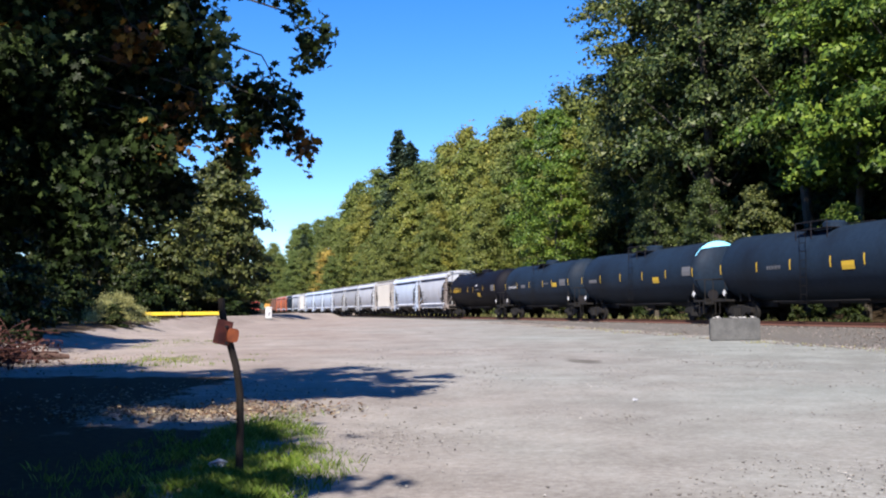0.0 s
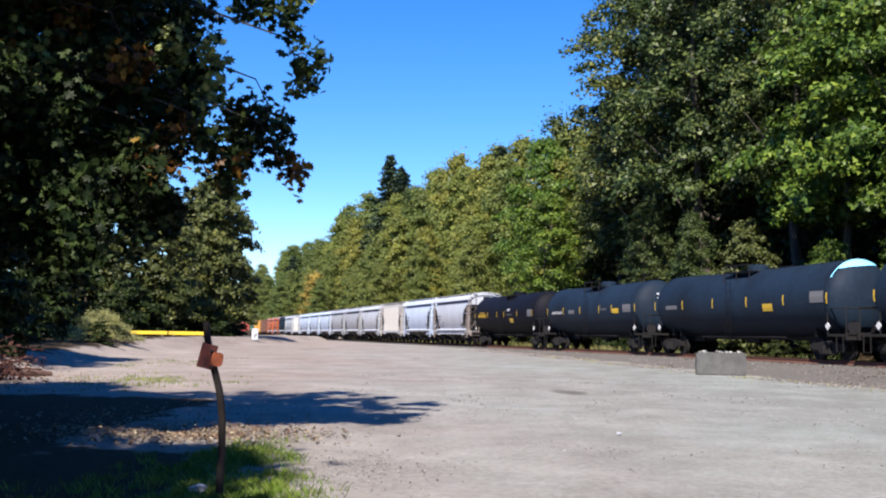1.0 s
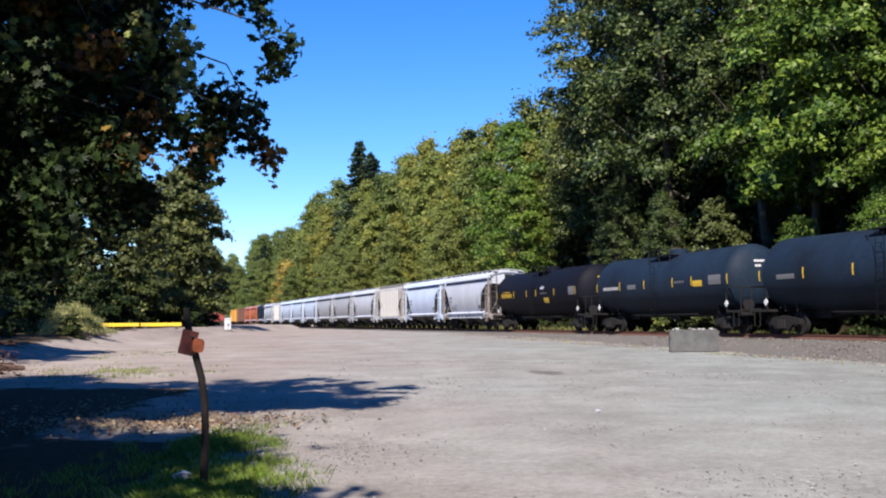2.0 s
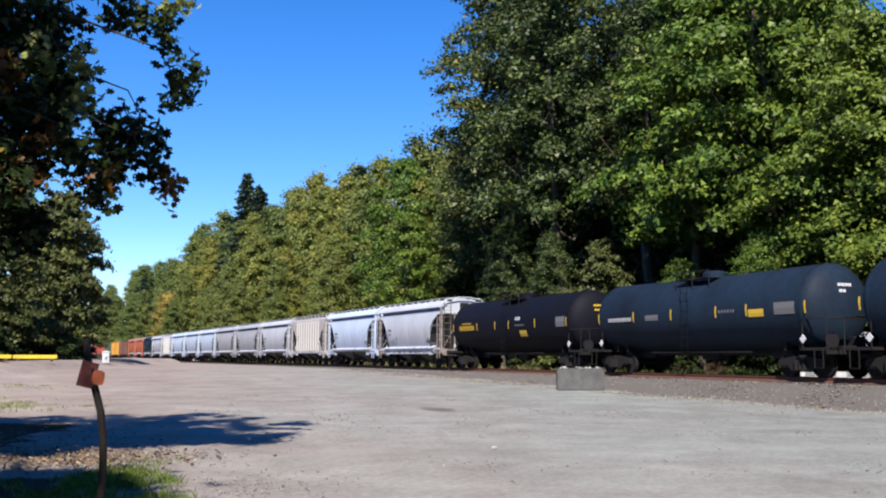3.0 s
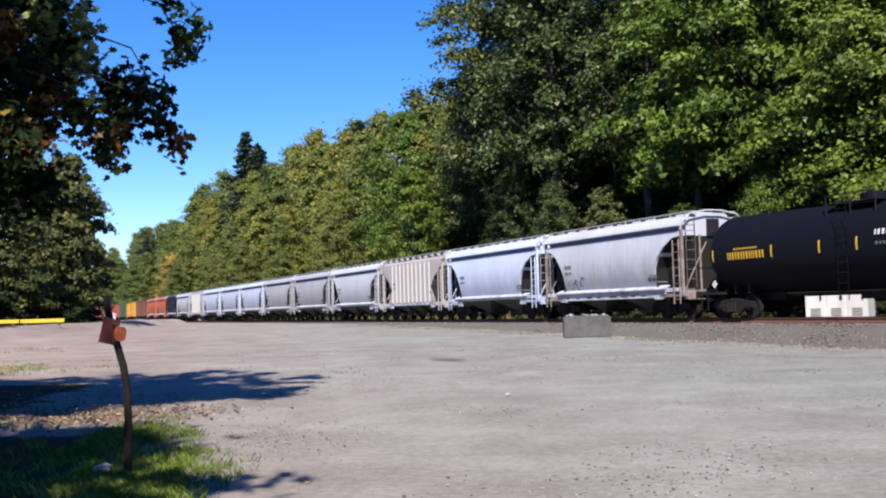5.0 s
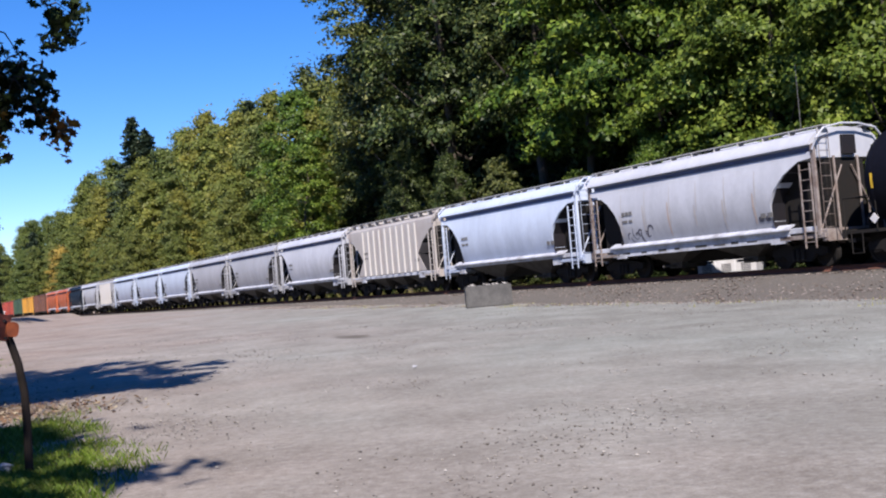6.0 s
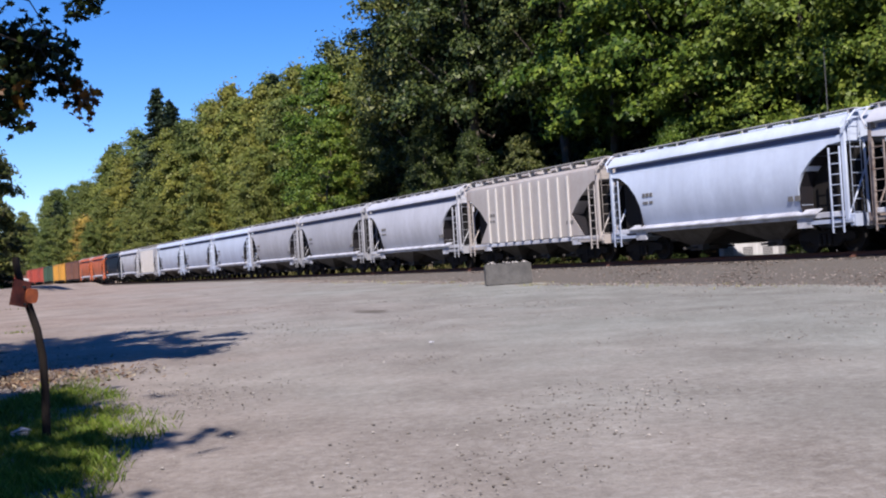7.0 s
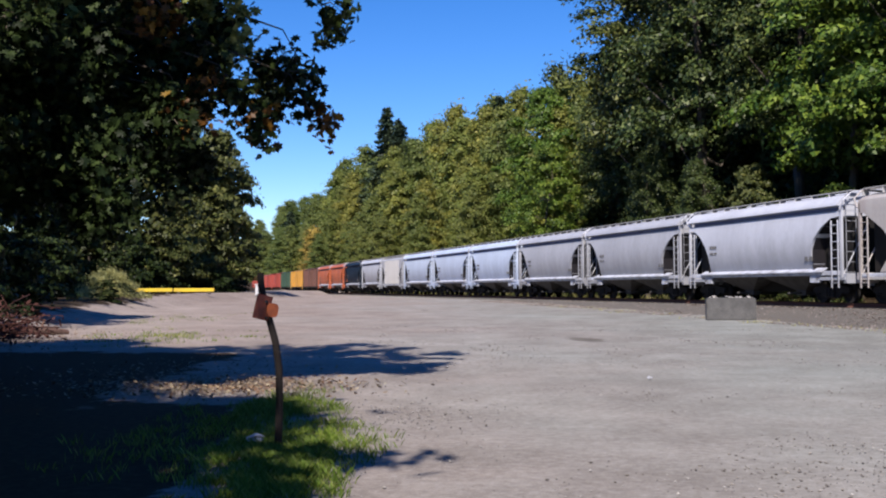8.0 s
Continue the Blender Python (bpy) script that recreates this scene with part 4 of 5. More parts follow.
        part("stencil", Shape().box(xx - 0.004, xx + 0.03, y - w / 2, y + w / 2, z, z + h), STENCIL, car, "worn grey stencil mark")
    add_trucks(car, L - 1.55)
    add_coupler(car, L2 / 2)
    return car


def repaint(car, paint, label):
    tagged(car, label)
    for ob in car.children:
        if ob.name.split(".")[0] in ("body", "end_platform", "end_frame", "side_ladder", "end_ladder", "hatch", "wall", "roof", "rib", "door"):
            ob.material_slots[0].link = "OBJECT"
            ob.material_slots[0].material = paint
    return car


def tank_shell(R, half, zc, belly=0.0):
    n, v, f = 48, [], []
    prof = []
    for i in range(9):
        a = math.pi / 2 * i / 8
        prof.append((-half - 0.72 * math.cos(a), R * math.sin(a)))
    prof += [(-half * 0.5, R), (0, R), (half * 0.5, R)]
    prof += [(-y, r) for y, r in prof[8::-1]]
    k = len(prof)
    for i in range(n):
        a = 6.28318 * i / n
        v += [(r * math.cos(a), y, zc + r * math.sin(a) - belly * (1 - min(1, abs(y) / half))) for y, r in prof]
    f = [(i * k + j, ((i + 1) % n) * k + j, ((i + 1) % n) * k + j + 1, i * k + j + 1) for i in range(n) for j in range(k - 1)]
    sh = Shape().add(v, f)
    return sh


def tank_car(L2, R, label, marks, paint, head=None):
    L = L2 / 2 - 0.3
    half, zc = L - 1.25, 2.52
    car = thing("tank_car", label, "rail car", Matrix(), "cars of the train")
    part("tank", tank_shell(R, half, zc, 0.08), paint, car, "glossy black cylindrical tank", smooth=True)
    for y in (-half + 0.03, 0.0, half - 0.03):
        sh = Shape()
        n = 40
        w = 0.05 if abs(y) > 0.1 else 0.12
        rr = R + 0.012
        v = [(rr * math.cos(6.2832 * i / n), y + d, zc - 0.08 * (1 - abs(y) / half) + rr * math.sin(6.2832 * i / n)) for d in (-w, w) for i in range(n)]
        sh.add(v, [(i, (i + 1) % n, n + (i + 1) % n, n + i) for i in range(n)])
        part("jacket_band", sh, paint, car, smooth=True)
    # dome housing, walkway and rails on top
    top = zc + R - 0.08
    sh = Shape().tube([(0, 0, top - 0.15), (0, 0, top + 0.2)], 0.5, 20).tube([(0, 0, top + 0.2), (0, 0, top + 0.28)], [0.5, 0.38], 20)
    part("dome", sh, paint, car, smooth=False)
    sh = Shape()
    for x0, x1 in ((-1.15, -0.6), (0.6, 1.15)):
        sh.box(x0, x1, -1.1, 1.1, top - 0.1, top - 0.06)
    sh.box(-1.15, 1.15, -1.1, -0.65, top - 0.1, top - 0.06).box(-1.15, 1.15, 0.65, 1.1, top - 0.1, top - 0.06)
    for x in (-1.15, 1.15):
        for y in (-1.1, 0, 1.1):
            sh.tube([(x, y, top - 0.5), (x, y, top + 0.22)], 0.022, 5)
        sh.tube([(x, -1.1, top + 0.22), (x, 1.1, top + 0.22)], 0.022, 5)
    part("dome_walkway", sh, DARKGREY, car, "dark steel walkway with rails")
    for sx in (-1, 1):
        sh = ladder(Shape(), 0, -0.22, 0.22, 0.6, top - 0.1, 9)
        sh.v = [(sx * (R + 0.05 + 0.02 * math.sin(z)), y, z) for x, y, z in sh.v]
        part("side_ladder", sh, UNDER, car)
    for sy in (-1, 1):
        sh = Shape().box(-1.4, 1.4, min(sy * (L - 1.3), sy * L), max(sy * (L - 1.3), sy * L), 0.95, 1.05)
        sh.box(-0.35, 0.35, min(sy * (L - 4.0), sy * L), max(sy * (L - 4.0), sy * L), 0.66, 1.0, 0.03)
        sh.box(-1.45, 1.45, min(sy * (L - 0.12), sy * L), max(sy * (L - 0.12), sy * L), 0.82, 1.1)
        part("end_platform", sh, UNDER, car)
        sh = Shape()
        prof = [(-0.95, 0.96), (0.95, 0.96), (0.98, 1.38), (0.6, 1.16), (0.0, 1.02), (-0.6, 1.16), (-0.98, 1.38)]
        for y in (sy * (half - 0.6), sy * (half - 1.4)):
            sh.prism(prof, y - 0.06, y + 0.06)
        part("saddle", sh, UNDER, car)
        for x in (-1.4, 1.4):
            part("handrail", Shape().tube([(x, sy * (L - 1.25), 1.0), (x, sy * (L - 1.25), 2.05), (x, sy * (L - 0.1), 2.05), (x, sy * (L - 0.1), 1.0)], 0.025, 5), UNDER, car)
            part("step_iron", Shape().tube([(x, sy * (L - 0.3), 1.0), (x, sy * (L - 0.3), 0.35), (x, sy * (L - 0.7), 0.35), (x, sy * (L - 0.7), 1.0)], 0.022, 5), UNDER, car)
        part("cross_rail", Shape().tube([(-1.4, sy * (L - 0.1), 2.05), (1.4, sy * (L - 0.1), 2.05)], 0.025, 5), UNDER, car)
        sh = Shape().tube([(-0.7, sy * (L - 0.62), 1.3), (-0.7, sy * (L - 0.55), 1.3)], 0.28, 14)
        part("brake_wheel", sh, DARKGREY, car)
        part("brake_cylinder", Shape().box(0.3, 0.75, min(sy * (L - 0.9), sy * (L - 0.5)), max(sy * (L - 0.9), sy * (L - 0.5)), 1.05, 1.45, 0.05), DARKGREY, car)
        for x in (-1.43, 1.43):
            d = 0.16
            y = sy * (half + 0.05)
            sh = Shape()
            prism_x(sh, [(y - d, 1.35), (y, 1.35 - d), (y + d, 1.35), (y, 1.35 + d)], x - 0.012, x + 0.012)
            part("placard", sh, MARKWHITE, car, "white diamond placard")
    sh = Shape().tube([(0, 0, zc - R + 0.1), (0, 0, zc - R - 0.45)], 0.2, 12).box(-0.3, 0.3, -0.5, 0.5, zc - R - 0.35, zc - R - 0.05, 0.04)
    sh.tube([(-0.9, -half * 0.5, 0.9), (-0.9, half * 0.5, 0.9)], 0.04, 6)
    part("bottom_outlet", sh, UNDER, car)
    # added dark box below the tank, standing for the shadow there
    part("brake_gear", Shape().box(-0.25, 0.25, -half, half, 0.78, 0.97, 0.03), UNDER, car, "added dark box that fills the gap below the tank")
    for y, z, w, h, m, label2 in marks:
        zz = z - zc + 0.08 * (1 - min(1, abs(y) / half))
        x0 = -math.sqrt(max(0.01, (R + 0.008) ** 2 - zz * zz))
        x1 = -math.sqrt(max(0.01, (R + 0.008) ** 2 - (zz + h) ** 2))
        xm = -math.sqrt(max(0.01, (R + 0.012) ** 2 - (zz + h / 2) ** 2))
        v = [(x + dx, y + dy, q) for x, q in ((x0, z), (xm, z + h / 2), (x1, z + h)) for dx, dy in ((-0.008, -w / 2), (-0.008, w / 2))]
        part("marking", Shape().add(v, [(0, 1, 3, 2), (2, 3, 5, 4)]), m, car, label2)
    # lettering on the rounded heads
    for y, z, w, m in ((0.0, 3.2, 0.7, head), (-0.1, 2.98, 0.45, head)) if head else ():
        d = half + 0.72 * math.sqrt(1 - ((z - zc) / R) ** 2) + 0.02
        for k in range(int(w / 0.16)):
            x = y - w / 2 + 0.16 * k
            part("head_lettering", Shape().box(x, x + 0.12, -d, -d + 0.03, z, z + 0.1), m, car, "stencilled lettering on the tank head, unreadable")
    add_trucks(car, L - 1.75)
    add_coupler(car, L2 / 2)
    return car


def bars(ys, z=2.24, h=0.44):
    return [(y, z, 0.085, h, MARKYELLOW, "yellow reflective stripe") for y in ys]


def words(y, z, w, h, mat, label):
    """Unreadable lettering as a row of short bars."""
    out, x = [], y + w / 2
    r = random.Random(int(100 * (y + z)))
    while x > y - w / 2:
        k = r.uniform(0.1, 0.2)
        out.append((x - k / 2, z, k * 0.58, h, mat, label))
        x -= k
    return out


YL, WL = "yellow stencilled lettering, unreadable", "white stencilled lettering, unreadable"
t1 = bars((6.87, 3.5, 1.1, -0.6, -3.63, -6.9)) + words(4.95, 2.26, 2.1, 0.28, MARKYELLOW, YL) + words(5.0, 2.62, 1.3, 0.07, MARKYELLOW, YL)
t1 += words(-1.6, 2.68, 0.55, 0.18, MARKWHITE, WL) + words(-1.9, 2.36, 1.1, 0.1, MARKGREY, WL) + [(-2.25, 1.8, 0.8, 0.32, MARKYELLOW, "yellow data panel"), (-6.3, 2.22, 0.9, 0.5, MARKGREY, "grey data panel")]
t2 = bars((6.57, 3.73, 0.96, -1.97, -3.77, -6.84)) + words(4.85, 2.28, 1.85, 0.17, MARKWHITE, WL) + [(2.35, 2.26, 0.95, 0.24, MARKGREY, "grey data panel"), (-4.3, 2.2, 0.85, 0.28, MARKYELLOW, "yellow data panel"), (-5.8, 2.24, 1.05, 0.44, MARKGREY, "grey data panel")]
t2 += words(-2.6, 2.4, 1.0, 0.12, MARKGREY, WL)
t3 = bars((7.4, 4.44, 1.5, -1.45, -4.3, -7.25)) + [(5.6, 2.26, 1.2, 0.2, MARKGREY, "grey data panel"), (-3.1, 2.02, 0.75, 0.32, MARKYELLOW, "yellow data panel"), (-6.6, 2.3, 0.9, 0.46, MARKGREY, "grey data panel")]
t4 = bars((6.75, 3.6, 1.0, -1.8, -3.9, -6.6)) + [(-2.9, 2.1, 0.8, 0.34, MARKYELLOW, "yellow data panel")] + words(2.3, 2.3, 1.0, 0.16, MARKGREY, WL)
BLACKTANK = "black tank car with yellow stripes and stencils"
for (a, b), mk, head in zip(((79.1, 96.05), (62.95, 79.1), (45.65, 62.95), (29.3, 45.65)), (t1, t2, t3, t4), (MARKYELLOW, MARKWHITE, None, None)):
    TRAIN.append((tank_car(b - a, 1.54, BLACKTANK, mk, SOOTCAR if mk is t1 else BLACKCAR, head), (a + b) / 2))
# bright crescent on the head of the third tank, a reflection painted in pale blue
shell_half = (62.95 - 45.65) / 2 - 0.3 - 1.25
v, f = [], []
for i in range(17):
    a = radians(58 + 92 * i / 16)
    w = math.sin(math.pi * min(1, i / 13)) ** 0.8 * 0.18 + 0.01 if i < 13 else 0.01
    for j in range(6):
        rho = 0.985 - w * j / 5
        y = -shell_half - 0.745 * math.sqrt(1 - rho * rho) - 0.01
        v.append((1.565 * rho * math.cos(a), y, 2.52 + 1.565 * rho * math.sin(a)))
f = [(6 * i + j, 6 * i + 6 + j, 6 * i + 7 + j, 6 * i + 1 + j) for i in range(16) for j in range(5)]
GLINT = surface("painted_glint", (0.2, 0.62, 0.9), (0.3, 0.72, 0.98), 2, 0.2)
part("head_patch", Shape().add(v, f), GLINT, TRAIN[2][0], "pale blue crescent painted as a glint on the tank head")

EDGES = [96.05, 108.7, 121.6, 133.9, 147.1, 159.9, 172.5, 184.9, 197.7, 210.3, 222.5, 234.8]
first = hopper_car(12.65, False, WHITE, "dirty white covered hopper car with streaked curved sides", trim=RUSTYTRIM)
TRAIN.append((first, (EDGES[0] + EDGES[1]) / 2))


def side_x(z):
    return -float(np.interp(z, [1.38, 1.75, 2.15, 2.6, 3.05, 3.4], [1.37, 1.49, 1.57, 1.6, 1.57, 1.52])) - 0.012


def side_stroke(points, wide):
    """A ribbon that lies on the curved side of a hopper car, through (y, z) points, thinning to its ends."""
    v = []
    for i, (y, z) in enumerate(points):
        y0, z0 = points[max(0, i - 1)]
        y1, z1 = points[min(len(points) - 1, i + 1)]
        d = math.hypot(y1 - y0, z1 - z0)
        w = wide * (0.35 + 0.65 * math.sin(math.pi * (i + 0.5) / len(points)))
        ny, nz = -(z1 - z0) / d * w, (y1 - y0) / d * w
        v += [(side_x(z + nz), y + ny, z + nz), (side_x(z - nz), y - ny, z - nz)]
    return Shape().add(v, [(2 * i, 2 * i + 1, 2 * i + 3, 2 * i + 2) for i in range(len(points) - 1)])


STREAK = surface("seam_grime", (0.3510, 0.3380, 0.3445), (0.4420, 0.4290, 0.4355), 4, 0.7)
RUSTRUN = surface("rust_run", (0.3750, 0.3010, 0.2755), (0.4500, 0.3920, 0.3625), 4, 0.75)
SPRAY = surface("sprayed_paint", (0.045, 0.045, 0.07), (0.13, 0.13, 0.16), 5, 0.6)
rw = random.Random(77)
for i in range(6):
    y = -3.35 + 1.42 * i
    for dy, top, low, wide, mat in ((0.0, 3.35, rw.uniform(1.7, 2.3), 0.022, STREAK), (0.12, rw.uniform(2.5, 2.9), rw.uniform(1.5, 1.8), 0.05, RUSTRUN if i % 3 == 0 else STREAK)):
        part("grime_streak", side_stroke([(y + dy + rw.uniform(-0.006, 0.006), top + (low - top) * k / 9) for k in range(10)], wide), mat, first, "dark streak below a seam")
for k in range(9):
    y, z = 2.15 + 0.16 * k + rw.uniform(-0.05, 0.05), rw.uniform(1.55, 1.75)
    r, turn = rw.uniform(0.1, 0.22), rw.uniform(0, 6.28)
    part("graffiti", side_stroke([(y + r * 0.8 * math.cos(turn + 0.45 * i), z + r * math.sin(turn + 0.45 * i) + 0.02 * i) for i in range(rw.randint(6, 10))], rw.uniform(0.018, 0.04)), SPRAY, first, "faded dark scribble of sprayed paint")
for y, z in ((-3.75, 1.72), (-3.45, 1.72)):
    part("stencil", side_stroke([(y - 0.1, z), (y, z), (y + 0.1, z)], 0.1), SPRAY, first, "dark square stencil")
for sx in (-1, 1):
    part("deep_sill", Shape().box(min(sx * 1.44, sx * 1.495), max(sx * 1.44, sx * 1.495), -4.6, 4.6, 0.9, 1.125, 0.01), SILL, first, "deep pale sill plate with dark smudges")
for k in range(9):
    y, w = -4.2 + 1.0 * k + rw.uniform(-0.3, 0.3), rw.uniform(0.12, 0.3)
    part("smudge", Shape().box(-1.5, -1.47, y - w, y + w, 0.98, 0.98 + rw.uniform(0.04, 0.1)), BAYGREY, first, "dark painted-over patch on the sill")
one = hopper_car(12.9, False, BLUEWHITE, "clean cool-white covered hopper car with curved sides")
TRAIN.append((one, (EDGES[1] + EDGES[2]) / 2))
TRAIN.append((hopper_car(12.3, True, BEIGE, "beige covered hopper car with ribbed sides and slanted ends", 3), (EDGES[2] + EDGES[3]) / 2))
plain = hopper_car(12.95, False, WHITE, "white covered hopper car with curved sides")
TRAIN.append((plain, (EDGES[3] + EDGES[4]) / 2))
for k, m, lab in ((4, GREYCAR, "light grey covered hopper car with curved sides and rusty end"), (5, GREYCAR, "light grey covered hopper car with curved sides"), (6, BLUEWHITE, "white covered hopper car with curved sides"), (7, BLUEWHITE, "white covered hopper car with curved sides"), (8, BLUEWHITE, "white covered hopper car with curved sides"), (10, WHITE, "white covered hopper car with curved sides")):
    TRAIN.append((repaint(copy_thing(plain, Matrix()), m, lab), (EDGES[k] + EDGES[k + 1]) / 2))
TRAIN.append((hopper_car(12.4, True, GREYCAR, "grey covered hopper car with ribbed sides", 3), (EDGES[9] + EDGES[10]) / 2))
dark = repaint(copy_thing(plain, Matrix()), BLACKCAR, "black covered hopper car with curved sides")
TRAIN.append((dark, 241.7))


def box_car(L2, paint, label, kind="box_car"):
    L = L2 / 2 - 0.3
    car = thing(kind, label, "rail car", Matrix(), "cars of the train")
    sh = Shape().box(-1.5, 1.5, -L, L, 1.05, 4.2, 0.04)
    part("wall", sh, paint, car)
    y = -L + 0.4
    while y < L - 0.3:
        if abs(y) > 1.6:
            part("rib", Shape().box(-1.56, 1.56, y - 0.06, y + 0.06, 1.1, 4.1), paint, car)
        y += 0.95
    part("roof", Shape().prism([(-1.58, 4.18), (1.58, 4.18), (0.8, 4.36), (0.0, 4.42), (-0.8, 4.36)], -L - 0.05, L + 0.05), paint, car)
    for x in (-1.6, 1.6):
        sh = Shape().box(x - 0.05, x + 0.05, -1.5, 1.5, 1.1, 4.05)
        for q in (-0.75, 0.0, 0.75):
            sh.box(x - 0.07, x + 0.07, q - 0.03, q + 0.03, 1.15, 4.0)
        part("door", sh, paint, car)
    part("side_sill", Shape().box(-1.45, 1.45, -L, L, 0.8, 1.05, 0.03), UNDER, car)
    part("side_ladder", ladder(Shape(), -1.6, L - 0.5, L - 0.1, 0.6, 4.2, 8), DARKGREY, car)
    part("side_ladder", ladder(Shape(), -1.6, -L + 0.1, -L + 0.5, 0.6, 4.2, 8), DARKGREY, car)
    add_trucks(car, L - 1.8)
    add_coupler(car, L2 / 2)
    return car


for a, b in ((248.8, 261.8), (261.8, 274.8)):
    TRAIN.append((repaint(copy_thing(plain, Matrix()), ORANGE, "faded orange-red covered hopper car with curved sides"), (a + b) / 2))
bc = box_car(18.9, BROWN, "brown box car with ribbed steel sides")
TRAIN.append((bc, 284.6))
for s, m, lab in ((303.7, YELLOWCAR, "amber yellow box car with ribbed steel sides"), (322.4, GREENCAR, "dark green box car with ribbed steel sides"), (341.2, REDCAR, "red box car with ribbed steel sides"), (360.2, REDCAR, "red box car with ribbed steel sides"), (379.2, BROWN, "brown box car with ribbed steel sides"), (398.2, REDCAR, "red box car with ribbed steel sides")):
    c = repaint(copy_thing(bc, Matrix()), m, lab)
    TRAIN.append((c, s))


# ---- beside the lot ----
def maple_leaves(rng, centres, size):
    """Five-lobed leaves as small fans, hung at random."""
    lobes = [(0, -0.25), (0.35, -0.5), (0.42, -0.12), (0.95, -0.1), (0.62, 0.22), (0.85, 0.62), (0.36, 0.5), (0.0, 1.0)]
    ring = [(x, y) for x, y in lobes] + [(-x, y) for x, y in lobes[-2:0:-1]]
    V, F = [], []
    for c in centres:
        n = Vector(rng.normal(size=3) + np.array([0, -0.5, 0.2])).normalized()
        a = n.cross(Vector(rng.normal(size=3)) * 0.55 + Vector((0, 0, -1))).normalized()
        b = a.cross(n)
        s = size * rng.uniform(0.6, 1.2)
        c = Vector(c)
        o = len(V)
        V.append(c)
        V += [c + s * (x * a + y * b - 0.22 * (x * x + 0.4 * y * y) * n) for x, y in ring]
        k = len(ring)
        F += [(o, o + 1 + i, o + 1 + (i + 1) % k) for i in range(k)]
    return V, F


def near_maple():
    rng = np.random.default_rng(31)
    base = Vector((-8.2, 15.2, float(ground_z(-8.2, 15.2))))
    t = thing("bigleaf_maple_tree", "bigleaf maple with hanging boughs coloured dark for shade and a few bronze leaves", "tree", pose(*base))
    sh = Shape()
    trunk = [(0, 0, -0.3), (0.1, 0, 1.6), (0.4, 0.2, 3.6), (0.9, 0.4, 6.0), (1.2, 0.3, 8.5), (1.0, 0.5, 11.0)]
    sh.tube(trunk, [0.36, 0.3, 0.26, 0.2, 0.14, 0.05], 10)
    # arching boughs whose ends hang: start height, end along x and y and its height, leafiness, turned share, share
    # coloured as sunlit
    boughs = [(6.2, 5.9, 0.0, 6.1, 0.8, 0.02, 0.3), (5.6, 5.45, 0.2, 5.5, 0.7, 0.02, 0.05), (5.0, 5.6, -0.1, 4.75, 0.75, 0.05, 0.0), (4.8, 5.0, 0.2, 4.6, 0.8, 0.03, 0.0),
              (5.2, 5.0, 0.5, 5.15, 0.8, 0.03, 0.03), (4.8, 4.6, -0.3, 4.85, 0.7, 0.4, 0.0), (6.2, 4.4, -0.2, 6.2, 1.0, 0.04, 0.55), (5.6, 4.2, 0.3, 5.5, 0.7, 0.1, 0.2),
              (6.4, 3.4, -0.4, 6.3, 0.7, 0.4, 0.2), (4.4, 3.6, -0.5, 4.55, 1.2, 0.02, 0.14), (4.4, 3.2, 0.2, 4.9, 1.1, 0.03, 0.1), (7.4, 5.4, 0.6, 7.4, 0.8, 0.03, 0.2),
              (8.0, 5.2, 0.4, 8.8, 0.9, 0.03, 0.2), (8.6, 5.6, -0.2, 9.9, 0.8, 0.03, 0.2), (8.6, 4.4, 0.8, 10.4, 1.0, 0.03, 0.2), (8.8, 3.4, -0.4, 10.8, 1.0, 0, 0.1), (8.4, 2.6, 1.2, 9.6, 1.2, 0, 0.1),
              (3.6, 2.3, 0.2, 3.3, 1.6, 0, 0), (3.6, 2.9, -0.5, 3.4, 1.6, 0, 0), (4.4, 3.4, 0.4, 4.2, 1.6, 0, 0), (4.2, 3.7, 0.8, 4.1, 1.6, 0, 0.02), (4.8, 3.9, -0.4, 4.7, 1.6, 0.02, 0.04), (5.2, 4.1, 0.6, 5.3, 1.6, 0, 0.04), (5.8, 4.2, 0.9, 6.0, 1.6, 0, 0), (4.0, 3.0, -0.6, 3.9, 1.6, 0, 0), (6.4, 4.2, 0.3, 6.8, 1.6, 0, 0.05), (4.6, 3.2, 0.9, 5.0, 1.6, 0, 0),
              # high boughs out of view, added to shade the hanging ends below
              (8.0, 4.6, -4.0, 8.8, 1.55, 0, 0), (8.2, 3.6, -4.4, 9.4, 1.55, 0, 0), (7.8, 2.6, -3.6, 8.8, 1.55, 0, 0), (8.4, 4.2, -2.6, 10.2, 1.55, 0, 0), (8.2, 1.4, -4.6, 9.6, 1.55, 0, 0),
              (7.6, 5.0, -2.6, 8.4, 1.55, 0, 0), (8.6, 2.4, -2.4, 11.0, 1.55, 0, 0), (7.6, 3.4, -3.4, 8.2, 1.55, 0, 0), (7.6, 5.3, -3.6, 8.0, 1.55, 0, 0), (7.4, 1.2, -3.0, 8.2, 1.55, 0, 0)]
